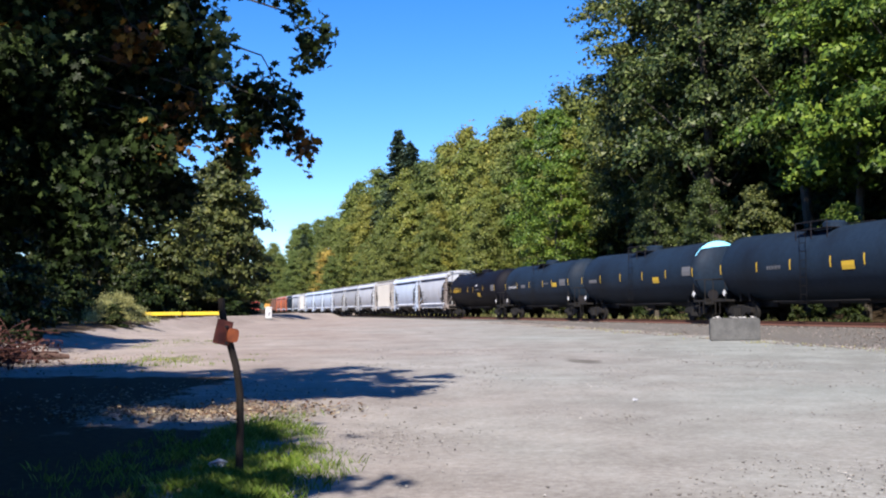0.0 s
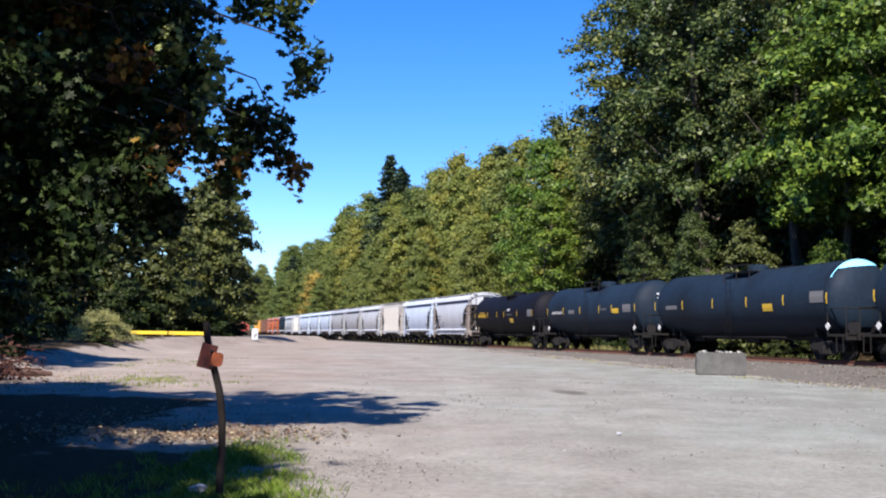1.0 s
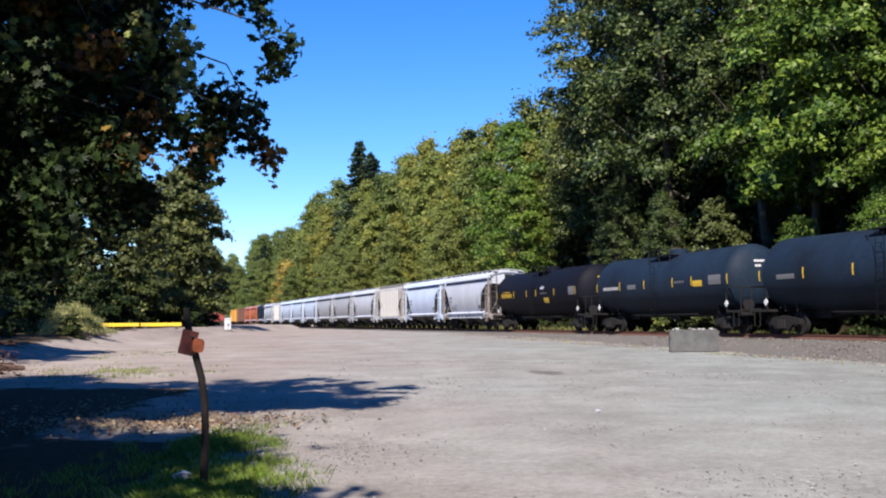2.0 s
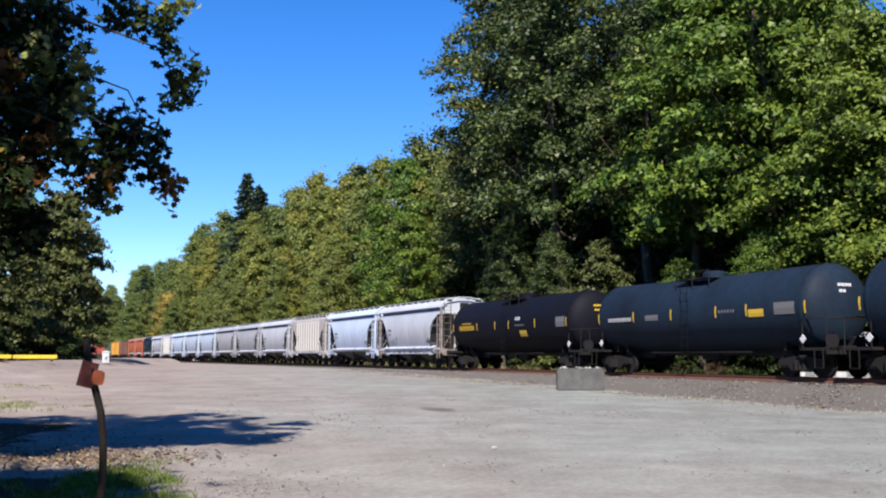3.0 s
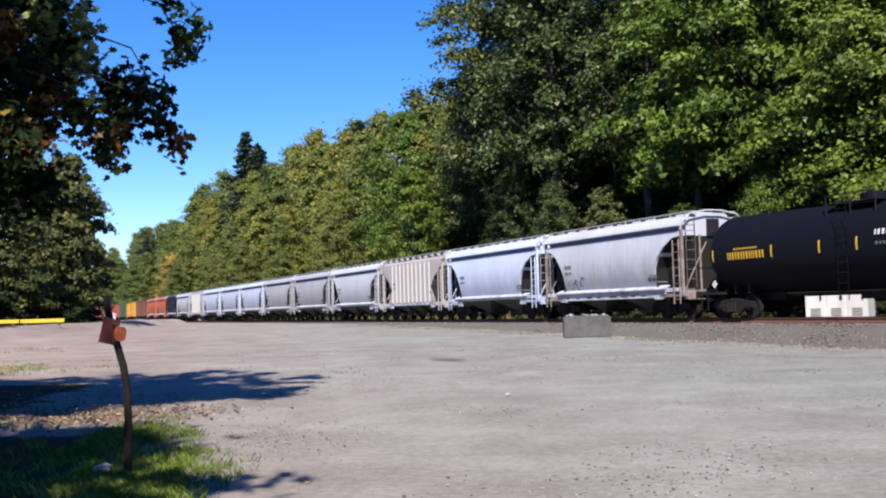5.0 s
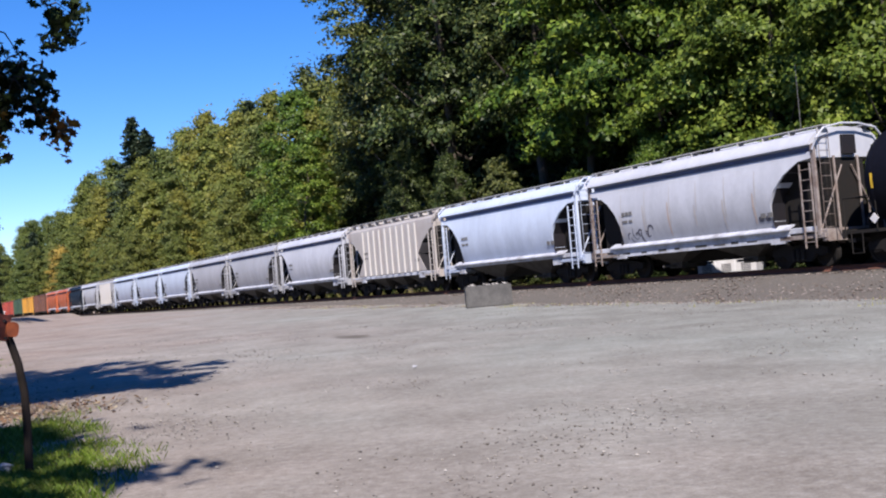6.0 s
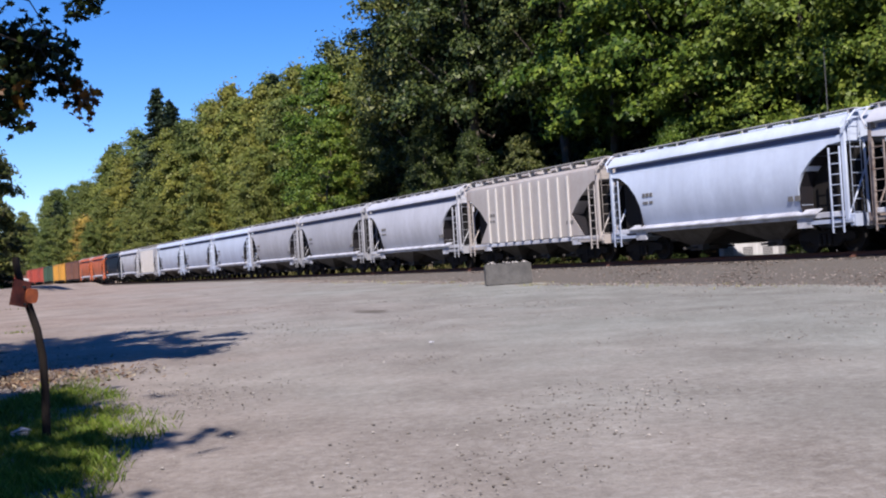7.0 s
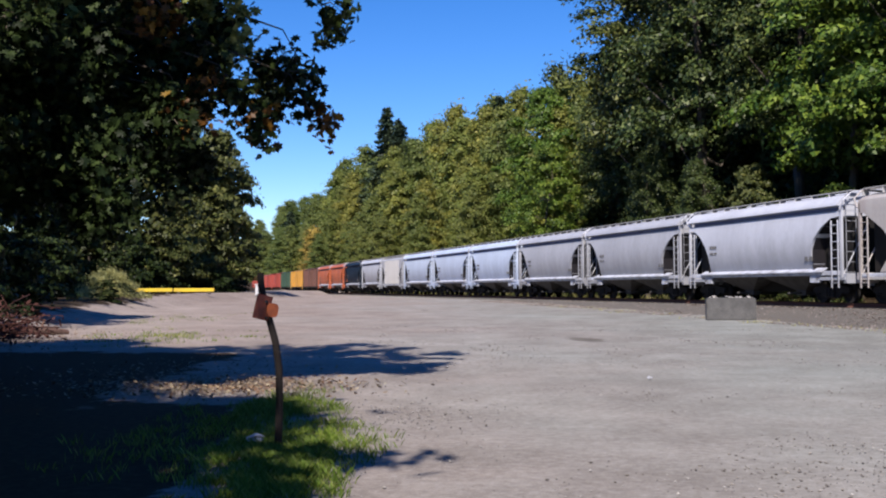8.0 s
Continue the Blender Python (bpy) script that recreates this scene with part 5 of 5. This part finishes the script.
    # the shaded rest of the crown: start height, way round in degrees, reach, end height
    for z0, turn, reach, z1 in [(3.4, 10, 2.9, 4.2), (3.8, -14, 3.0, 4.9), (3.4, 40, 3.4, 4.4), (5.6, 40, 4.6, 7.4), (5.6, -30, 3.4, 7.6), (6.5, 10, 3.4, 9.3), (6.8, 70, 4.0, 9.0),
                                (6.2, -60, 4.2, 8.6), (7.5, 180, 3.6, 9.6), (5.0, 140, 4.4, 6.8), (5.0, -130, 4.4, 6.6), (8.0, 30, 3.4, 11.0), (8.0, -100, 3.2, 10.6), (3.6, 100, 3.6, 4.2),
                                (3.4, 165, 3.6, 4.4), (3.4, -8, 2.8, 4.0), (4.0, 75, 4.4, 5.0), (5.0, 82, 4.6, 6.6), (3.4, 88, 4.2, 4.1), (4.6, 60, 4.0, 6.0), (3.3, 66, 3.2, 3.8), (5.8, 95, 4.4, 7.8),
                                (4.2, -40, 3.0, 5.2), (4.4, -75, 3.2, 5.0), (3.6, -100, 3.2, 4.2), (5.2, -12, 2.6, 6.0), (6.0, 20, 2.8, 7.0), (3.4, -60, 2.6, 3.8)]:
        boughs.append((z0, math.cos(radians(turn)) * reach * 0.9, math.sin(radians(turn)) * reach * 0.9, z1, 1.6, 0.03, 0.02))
    green, pale, bronze = [], [], []
    for z0, ex, ey, z1, leafy, turned, lit in boughs:
        i = min(4, max(0, int(np.searchsorted([p[2] for p in trunk], z0) - 1)))
        f = (z0 - trunk[i][2]) / (trunk[i + 1][2] - trunk[i][2])
        s0 = Vector(trunk[i]).lerp(Vector(trunk[i + 1]), f)
        e = Vector((ex, ey, z1))
        way = (e - s0).normalized()
        reach = (e - s0).length
        mid = s0.lerp(e, 0.55) + Vector((rng.normal(0, 0.15), rng.normal(0, 0.2), 0.16 * reach))
        drop = e + Vector((way.x * 0.3, way.y * 0.3, -0.55))
        sh.tube([s0, mid, e, drop], [0.07, 0.03, 0.012, 0.005], 6)
        for j in range(12):
            u = 0.4 + 0.6 * (j + rng.uniform(0, 1)) / 12
            p = s0.lerp(mid, u / 0.55) if u < 0.55 else mid.lerp(e, (u - 0.55) / 0.45)
            if j >= 8:
                p = e.lerp(drop, rng.uniform(-0.2, 1))
            side = Vector(rng.normal(0, 1, 3)) * Vector((1, 1, 0.6))
            q = p + side * (0.34 if j < 8 else 0.2) + Vector((0, 0, -0.22))
            sh.tube([p, p.lerp(q, 0.5) + Vector((0, 0, 0.08)), q], [0.014, 0.01, 0.005], 4, False)
            # the outer sprays hang apart, with sky between them
            if leafy < 1.5 and j < 8 and rng.uniform() < 0.66:
                continue
            n = int(rng.integers(46, 84) * leafy)
            spots = np.array(q) + rng.normal(0, 1, (n, 3)) * (np.array([0.12, 0.16, 0.15]) if leafy < 1.5 else np.array([0.18, 0.2, 0.2]))
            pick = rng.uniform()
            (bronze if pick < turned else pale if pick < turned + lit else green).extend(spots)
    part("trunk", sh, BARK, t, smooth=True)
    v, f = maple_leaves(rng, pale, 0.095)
    part("lit_leaves", mesh_from("lit_leaves", v, f, LEAF_LIT), LEAF_LIT, t, "leaves coloured pale as if sunlit")
    # the crown's shade is put into its near-black leaf colour
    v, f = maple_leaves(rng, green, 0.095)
    part("crown", mesh_from("crown", v, f, LEAF_SHADED), LEAF_SHADED, t)
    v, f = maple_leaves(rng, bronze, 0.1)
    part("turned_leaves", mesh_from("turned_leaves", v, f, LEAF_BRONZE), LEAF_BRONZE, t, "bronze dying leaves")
    return t


near_maple()


def blades(rng, spots, height, width, mat, name, label, lean=0.35):
    """A patch of grass: three-cornered bent blades at the given x, y."""
    n = len(spots)
    x, y = spots[:, 0], spots[:, 1]
    z = ground_z(x, y) - 0.01
    h = height * rng.uniform(0.4, 1.25, n)
    a = rng.uniform(0, 6.283, n)
    w = width * rng.uniform(0.6, 1.2, n)
    b = np.stack([x, y, z], -1)
    side = np.stack([np.cos(a), np.sin(a), 0 * a], -1) * w[:, None]
    bend = np.stack([-np.sin(a), np.cos(a), 0 * a], -1) * (h * lean * rng.uniform(0.2, 1.5, n))[:, None]
    up = np.array([0, 0, 1.0]) * h[:, None]
    q = np.stack([b - side, b + side, b + side * 0.6 + bend * 0.4 + up * 0.6, b + bend + up], 1)
    ob = new(name, quads_mesh(name, q, mat))
    return tagged(ob, label, "grass", kind="stuff")


rg = np.random.default_rng(41)


def tufts(n, x, y, sx, sy, k, spread):
    c = np.stack([rg.normal(x, sx, n), rg.normal(y, sy, n)], -1)
    return (c[:, None, :] + rg.normal(0, spread, (n, k, 2))).reshape(-1, 2)


blades(rg, np.concatenate([tufts(190, -2.05, 10.3, 0.36, 0.8, 34, 0.06), tufts(160, -1.85, 8.3, 0.28, 0.7, 34, 0.06), tufts(150, -2.55, 13.6, 0.3, 0.9, 30, 0.07), tufts(60, -1.4, 10.0, 0.3, 0.9, 16, 0.06), tufts(60, -3.2, 10.5, 0.5, 1.3, 20, 0.1)]), 0.1, 0.0042, GRASS, "grass_patch", "short yellow-green grass round the bent post", 0.6)
blades(rg, np.concatenate([tufts(60, -8.6, 32, 1.1, 1.6, 18, 0.2), tufts(30, -12.0, 46, 1.6, 3, 16, 0.3)]), 0.09, 0.014, GRASS, "lot_edge_grass", "thin green grass at the edge of the lot")
sdry = rg.uniform(8, 150, 420)
ndry = rg.normal(30.9, 0.5, 420)
xd, yd = -SN * sdry + CS * ndry, CS * sdry + SN * ndry
blades(rg, (np.stack([xd, yd], -1)[:, None, :] + rg.normal(0, 0.16, (420, 14, 2))).reshape(-1, 2), 0.55, 0.02, LEAF_STRAW, "dry_grass", "dry pale grass along the far side of the track", 0.5)
nb = rg.normal(22.6, 0.9, 110)
sb = rg.uniform(12, 60, 110)
blades(rg, (np.stack([-SN * sb + CS * nb, CS * sb + SN * nb], -1)[:, None, :] + rg.normal(0, 0.12, (110, 8, 2))).reshape(-1, 2), 0.1, 0.012, LEAF_DRY, "verge_weeds", "sparse dry weeds at the foot of the ballast")


def dry_bush():
    rng = np.random.default_rng(51)
    x, y = -19.6, 61.0
    t = thing("dry_shrub", "pale yellow-green rounded shrub of dry stalks", "shrub", pose(x, y, float(ground_z(x, y)) - 0.05))
    p, w, c = crown_points(rng, 1.7, 2.5, 0.0, 90, 120, 0.5, 1.0, 0.4)
    part("crown", quads_mesh("crown", leaf_quads(rng, p, w, 0.045), LEAF_DRY), LEAF_DRY, t)
    part("trunk", trunk_shape(rng, 1.5, 0.05, c, 20), BARK, t)


dry_bush()


def rocks(rng, x, y, z, s):
    """Angular stones joined into one mesh: places and sizes."""
    n = len(x)
    o = np.array([(1, 0, 0), (0.2, 1, 0.1), (-1, 0.2, 0), (0, -1, 0.1), (0.1, 0, 0.6), (0, 0, -0.5)], float)
    v = o[None] * rng.uniform(0.45, 1.35, (n, 6, 1))
    a = rng.uniform(0, 6.283, n)
    c, k = np.cos(a)[:, None], np.sin(a)[:, None]
    v = np.stack([c * v[:, :, 0] - k * v[:, :, 1], k * v[:, :, 0] + c * v[:, :, 1], v[:, :, 2]], -1) * s[:, None, None]
    v = v + np.stack([x, y, z], -1)[:, None, :]
    base = [(0, 1, 4), (1, 2, 4), (2, 3, 4), (3, 0, 4), (1, 0, 5), (2, 1, 5), (3, 2, 5), (0, 3, 5)]
    return v.reshape(-1, 3), [tuple(6 * i + q for q in t) for i in range(n) for t in base]


def stones():
    rng = np.random.default_rng(61)
    n = 26000
    r = 4.5 + 34 * rng.uniform(0, 1, n) ** 1.7
    a = rng.uniform(-0.62, 0.42, n)
    x, y = r * -np.sin(a), r * np.cos(a)
    keep = np.array([noise.noise((p * 0.42, q * 0.3, 3.0)) + 0.5 * noise.noise((p * 1.6, q * 1.2, 7.0)) > rng.uniform(0.0, 0.75) for p, q in zip(x, y)])
    x, y = x[keep], y[keep]
    x = np.concatenate([x, rng.normal(-0.9, 0.55, 400), rng.normal(-3.3, 0.9, 120)])
    y = np.concatenate([y, rng.normal(12.6, 0.9, 400), rng.normal(16.2, 0.7, 120)])
    clear = ~((x < -2.3 - 0.1 * (y - 10)) & (y < 14.2)) & ~((x < -4.5) & (y > 16.5))
    x, y = x[clear], y[clear]
    r = np.hypot(x, y)
    s = 0.005 + 0.015 * rng.uniform(0, 1, len(x)) ** 4 + 0.0005 * r
    v, f = rocks(rng, x, y, ground_z(x, y) + 0.012, s)
    sb = rng.uniform(8, 75, 9000)
    nb = rng.uniform(22.0, 25.6, 9000)
    xb, yb = -SN * sb + CS * nb, CS * sb + SN * nb
    zb = RAIL_TOP + np.interp(nb - TRACK_OFF, [-4.6, -2.9, -2.0, -1.75], [-1.0, -0.62, -0.3, -0.2])
    zb = np.maximum(zb, ground_z(xb, yb))
    v2, f2 = rocks(rng, xb, yb, zb, rng.uniform(0.025, 0.06, 9000))
    m, N, L, B = material("loose_stones")
    g = N.new("ShaderNodeNewGeometry")
    L.new(ramp(N, L, g.outputs["Random Per Island"], [(0, (0.075, 0.066, 0.06)), (0.5, (0.18, 0.165, 0.15)), (1, (0.33, 0.315, 0.3))]), B.inputs["Base Color"])
    B.inputs["Roughness"].default_value = 0.95
    tagged(new("gravel_stones", mesh_from("gravel_stones", v, f, m)), "loose grey and white stones scattered over the lot", "gravel", kind="stuff")
    m2, N, L, B = material("ballast_stones")
    g = N.new("ShaderNodeNewGeometry")
    L.new(ramp(N, L, g.outputs["Random Per Island"], [(0, (0.06, 0.048, 0.042)), (0.5, (0.14, 0.115, 0.1)), (1, (0.26, 0.23, 0.21))]), B.inputs["Base Color"])
    B.inputs["Roughness"].default_value = 0.95
    tagged(new("ballast_stones", mesh_from("ballast_stones", v2, f2, m2)), "angular grey-brown ballast stones on the bank", "ballast", kind="stuff")


stones()


def leaf_litter():
    rng = np.random.default_rng(71)
    n = 3900
    x = np.concatenate([rng.normal(-3.9, 1.1, 2400), rng.normal(-5.5, 1.5, 400), rng.normal(-12.6, 1.4, 1100)])
    y = np.concatenate([rng.normal(16.6, 0.8, 2400), rng.normal(19, 2.0, 400), rng.normal(30, 3.0, 1100)])
    z = ground_z(x, y) + 0.03 + rng.uniform(0, 0.03, n)
    q = leaf_quads(rng, np.stack([x, y, z], -1), np.tile([0, 0, 1.0], (n, 1)), 0.045, 0.3)
    m = leaf_material("fallen_leaves", (0.12, 0.065, 0.05), (0.24, 0.18, 0.15), (0.36, 0.31, 0.29), 0.1)
    tagged(new("leaf_litter", quads_mesh("leaf_litter", q, m)), "dry brown fallen leaves strewn under the trees", "leaf litter", kind="stuff")


leaf_litter()


def bent_post():
    x, y = -2.03, 10.15
    t = thing("bent_post", "bent rusty steel post with a faded orange plate", "post", pose(x, y, float(ground_z(x, y))))
    sh = Shape().tube([(0.0, 0, -0.3), (0.0, 0, 0.1), (0.01, 0, 0.5), (0.005, 0, 0.8), (-0.03, 0.0, 1.06), (-0.09, 0.0, 1.28), (-0.15, 0, 1.5), (-0.175, 0.01, 1.62), (-0.185, 0.015, 1.74)], [0.04, 0.039, 0.037, 0.036, 0.036, 0.035, 0.034, 0.034, 0.032], 10)
    part("pole", sh, RUST, t, smooth=True)
    sh = Shape().box(-0.1, 0.06, -0.012, 0.012, -0.12, 0.12, 0.0)
    part("back_plate", sh, RUSTRED, t, "dark red rusted plate", pose(-0.13, -0.06, 1.40, 0, 14, 35))
    v = [(0.06 * math.copysign(abs(math.cos(a)) ** 0.6, math.cos(a)), -0.004 + d, 0.068 * math.copysign(abs(math.sin(a)) ** 0.6, math.sin(a))) for d in (-0.008, 0.008) for a in [2 * math.pi * i / 20 for i in range(20)]]
    f = [(i, (i + 1) % 20, 20 + (i + 1) % 20, 20 + i) for i in range(20)] + [tuple(range(19, -1, -1)), tuple(range(20, 40))]
    part("orange_plate", Shape().add(v, f), ORANGESIGN, t, "faded orange rounded plate", pose(-0.05, -0.075, 1.375, 0, 10, 40))
    for z in (1.3, 1.46):
        part("bolt", Shape().tube([(0, -0.1, 0), (0, 0.03, 0)], 0.014, 6), DARKGREY, t, at=pose(-0.11, 0, z))


bent_post()


def ecology_block():
    t = thing("concrete_block", "weathered grey concrete block standing beside the track", "concrete block", pose(11.95, 42.6, float(ground_z(11.95, 42.6)) - 0.02, 0, 0, -11))
    bm = bmesh.new()
    bmesh.ops.create_cube(bm, size=1.0)
    bmesh.ops.scale(bm, vec=(1.98, 0.9, 0.94), verts=bm.verts)
    bmesh.ops.bevel(bm, geom=bm.edges[:], offset=0.05, segments=2, affect="EDGES")
    bmesh.ops.subdivide_edges(bm, edges=[e for e in bm.edges if e.calc_length() > 0.5], cuts=5, use_grid_fill=True)
    for v in bm.verts:
        v.co += 0.012 * noise.noise_vector(v.co * 3)
    me = bpy.data.meshes.new("block")
    bm.to_mesh(me)
    bm.free()
    me.materials.append(CONCRETE)
    part("block", me, CONCRETE, t, at=pose(0, 0, 0.47))
    part("lifting_loop", Shape().tube([(-0.12, 0, 0.9), (-0.1, 0, 1.02), (0.1, 0, 1.02), (0.12, 0, 0.9)], 0.012, 6), RUST, t)
    rnd = random.Random(3)
    for i in range(14):
        sh = Shape()
        s = rnd.uniform(0.03, 0.11)
        sh.tube([(0, 0, 0), (s * 0.3, 0, s * 0.25), (0, s * 0.3, s * 0.6)], [s * 1.3, s * 1.5, s * 0.6], 5)
        ob = part("rubble_stone", sh, STONE, None)
        ob.matrix_basis = t.matrix_basis @ pose(rnd.uniform(-0.85, 0.85), rnd.uniform(-0.3, 0.35), 0.93)
        tagged(ob, "pale broken stone lying on a concrete block", "stone", "stones on the concrete block")


ecology_block()


def yellow_barrier():
    a, b = Vector((-24.4, 82.0)), Vector((-18.0, 83.2))
    d = (b - a).normalized()
    turn = math.degrees(math.atan2(d.y, d.x))
    for i in range(2):
        c = a.lerp(b, 0.25 + 0.5 * i)
        t = thing("yellow_barrier", "yellow painted timber barrier on low feet", "barrier", pose(c.x, c.y, float(ground_z(c.x, c.y)), 0, 0, turn), "barriers at the edge of the lot")
        sh = Shape()
        sh.v = [(y, -x, z) for x, y, z in Shape().box(-0.13, 0.13, -1.58, 1.58, 0.16, 0.46, 0.03).v]
        sh.f = Shape().box(-0.13, 0.13, -1.58, 1.58, 0.16, 0.46, 0.03).f
        part("beam", sh, YELLOW, t)
        for x in (-1.2, 1.2):
            part("foot", Shape().box(x - 0.12, x + 0.12, -0.22, 0.22, -0.05, 0.17, 0.02), TIE, t)


yellow_barrier()


def cabinet(name, label, at, w, d, h, doors):
    t = thing(name, label, "equipment cabinet", at)
    part("body", Shape().box(-w / 2, w / 2, -d / 2, d / 2, 0.12, h, 0.03), CABWHITE, t)
    part("roof", Shape().prism([(-w / 2 - 0.08, h), (w / 2 + 0.08, h), (w / 2 + 0.08, h + 0.06), (0, h + 0.16), (-w / 2 - 0.08, h + 0.06)], -d / 2 - 0.08, d / 2 + 0.08), CABWHITE, t)
    part("plinth", Shape().box(-w / 2 - 0.1, w / 2 + 0.1, -d / 2 - 0.1, d / 2 + 0.1, -0.3, 0.13), CONCRETE, t)
    for i in range(doors):
        x = -w / 2 + w * (i + 0.5) / doors
        k = w / doors / 2 - 0.06
        door = part("door", Shape().box(x - k, x + k, -d / 2 - 0.03, -d / 2 + 0.01, 0.25, h - 0.15), CABWHITE, t)
        part("handle", Shape().box(x + k - 0.16, x + k - 0.1, -d / 2 - 0.07, -d / 2 - 0.03, h * 0.5, h * 0.5 + 0.2), DARKGREY, door)
        vent = Shape()
        for j in range(5):
            vent.box(x - k + 0.15, x + k - 0.15, -d / 2 - 0.045, -d / 2 - 0.03, 0.4 + 0.07 * j, 0.435 + 0.07 * j)
        part("vent", vent, MARKGREY, door)


CABWHITE = surface("cabinet_white", (0.541, 0.558, 0.590), (0.623, 0.631, 0.656), 1, 0.45, grime=(0.410, 0.410, 0.426), streak=(1, 1, 0.3))
cx, cy = plan(32.7, 31.2)
cabinet("signal_cabinet", "white metal signal cabinet standing beyond the track", pose(cx, cy, float(ground_z(cx, cy)) + 0.3, 0, 0, TRACK_TURN - 62), 2.5, 1.4, 2.1, 3)
wx, wy = -17.9, 103.7
cabinet("white_cabinet", "small white cabinet far off beside the track", pose(wx, wy, float(ground_z(wx, wy)), 0, 0, 10), 0.62, 0.55, 1.15, 1)


def mast():
    x, y = plan(28.3, 31.2)
    t = thing("antenna_mast", "thin grey mast standing beyond the track", "mast", pose(x, y, float(ground_z(x, y))))
    part("pole", Shape().tube([(0, 0, -0.2), (0, 0, 5), (0, 0, 8.6)], [0.024, 0.016, 0.008], 8), MARKGREY, t)
    part("foot", Shape().box(-0.2, 0.2, -0.2, 0.2, -0.2, 0.15, 0.02), CONCRETE, t)


mast()


def litter():
    rng = np.random.default_rng(81)
    bm = bmesh.new()
    bmesh.ops.create_icosphere(bm, subdivisions=3, radius=0.085)
    for v in bm.verts:
        v.co += 0.05 * noise.noise_vector(v.co * 14)
        v.co.z *= 0.55
    me = bpy.data.meshes.new("paper_litter")
    bm.to_mesh(me)
    bm.free()
    me.materials.append(LITTER)
    ob = new("paper_litter", me)
    ob.matrix_basis = pose(-2.32, 10.5, 0.06)
    tagged(ob, "crumpled white paper litter in the grass", "litter")
    for i, (x, y) in enumerate([(-1.0, 5.4), (3.2, 17.5)]):
        sh = Shape()
        sh.add([(-0.06, -0.02, 0.0), (0.06, -0.025, 0.01), (0.07, 0.02, 0.02), (0.0, 0.03, 0.035), (-0.06, 0.02, 0.012), (0, 0, -0.01)], [(0, 1, 2, 3, 4), (1, 0, 5), (2, 1, 5), (3, 2, 5), (4, 3, 5), (0, 4, 5)])
        o = part("white_scrap", sh, LITTER, None)
        o.matrix_basis = pose(x, y, float(ground_z(x, y)) + 0.03, 0, 0, 40 * i)
        tagged(o, "small white scrap lying on the gravel", "litter", "scraps on the lot")


litter()


def fallen_log(x, y, turn, length, r):
    t = thing("fallen_log", "brown rotting log on the bank under the trees", "log", pose(x, y, float(ground_z(x, y)) + r * 0.7, 0, 0, turn), "logs on the bank")
    part("stem", Shape().tube([(-length / 2, 0, 0), (-length / 5, 0.1, 0.04), (length / 5, -0.05, 0.03), (length / 2, 0.05, -0.05)], [r, r * 0.95, r * 0.85, r * 0.7], 12), LOG, t, smooth=True)
    part("stub", Shape().tube([(0.2, 0, 0), (0.4, 0.2, 0.4)], [r * 0.35, r * 0.2], 7), LOG, t)


fallen_log(-13.4, 33.5, 40, 2.2, 0.15)


def brush_pile(x, y, seed, n, w, h):
    """A heap of dead reddish twigs on the bank."""
    rng = np.random.default_rng(seed)
    t = thing("brush_pile", "heap of dead red-brown branches on the bank", "brush pile", pose(x, y, float(ground_z(x, y)) - 0.05), "brush piles on the bank")
    sh = Shape()
    for i in range(n):
        a = rng.uniform(0, 6.283)
        c = Vector((rng.normal(0, w * 0.4), rng.normal(0, w * 0.4), abs(rng.normal(0.0, h * 0.45)) + 0.05))
        d = Vector((math.cos(a), math.sin(a), rng.normal(0, 0.3))) * rng.uniform(0.4, 1.1)
        sh.tube([c - d, c + Vector((0, 0, 0.1)), c + d], [0.02, 0.015, 0.006], 4)
    part("twig_tangle", sh, DEADLEAF, t)
    q = leaf_quads(rng, rng.normal(0, 1, (700, 3)) * [w * 0.5, w * 0.5, 0] + np.stack([np.zeros(700), np.zeros(700), np.abs(rng.normal(0, h * 0.45, 700)) + 0.05], -1), np.tile([0, 0, 1.0], (700, 1)), 0.09, 0.6)
    part("dead_leaves", quads_mesh("dead_leaves", q, DEADLEAF), DEADLEAF, t)


brush_pile(-13.6, 31.0, 91, 70, 1.6, 1.0)
brush_pile(-13.3, 27.5, 92, 50, 1.3, 0.8)


# ---- what moves ----
def run(t):
    """How far the train has gone by t seconds."""
    return 11.9 * t + 0.07 * t * t


def motions():
    for car, s in TRAIN:
        rows = []
        for i in range(17):
            t = 0.5 * i
            x, y = plan(s - run(t), TRACK_OFF)
            rows.append((t, pose(x, y, RAIL_TOP, 0, 0, TRACK_TURN)))
        walk(car, rows)
    # the wheels of the cars that pass nearest roll on the rail
    for car, s in TRAIN[:9]:
        for truck in car.children:
            for axle in truck.children:
                y = axle.location.y
                walk(axle, [(i / FPS, pose(0, y, 0.46, math.degrees(run(i / FPS) / 0.46), 0, 0)) for i in range(8 * FPS + 1)])


motions()
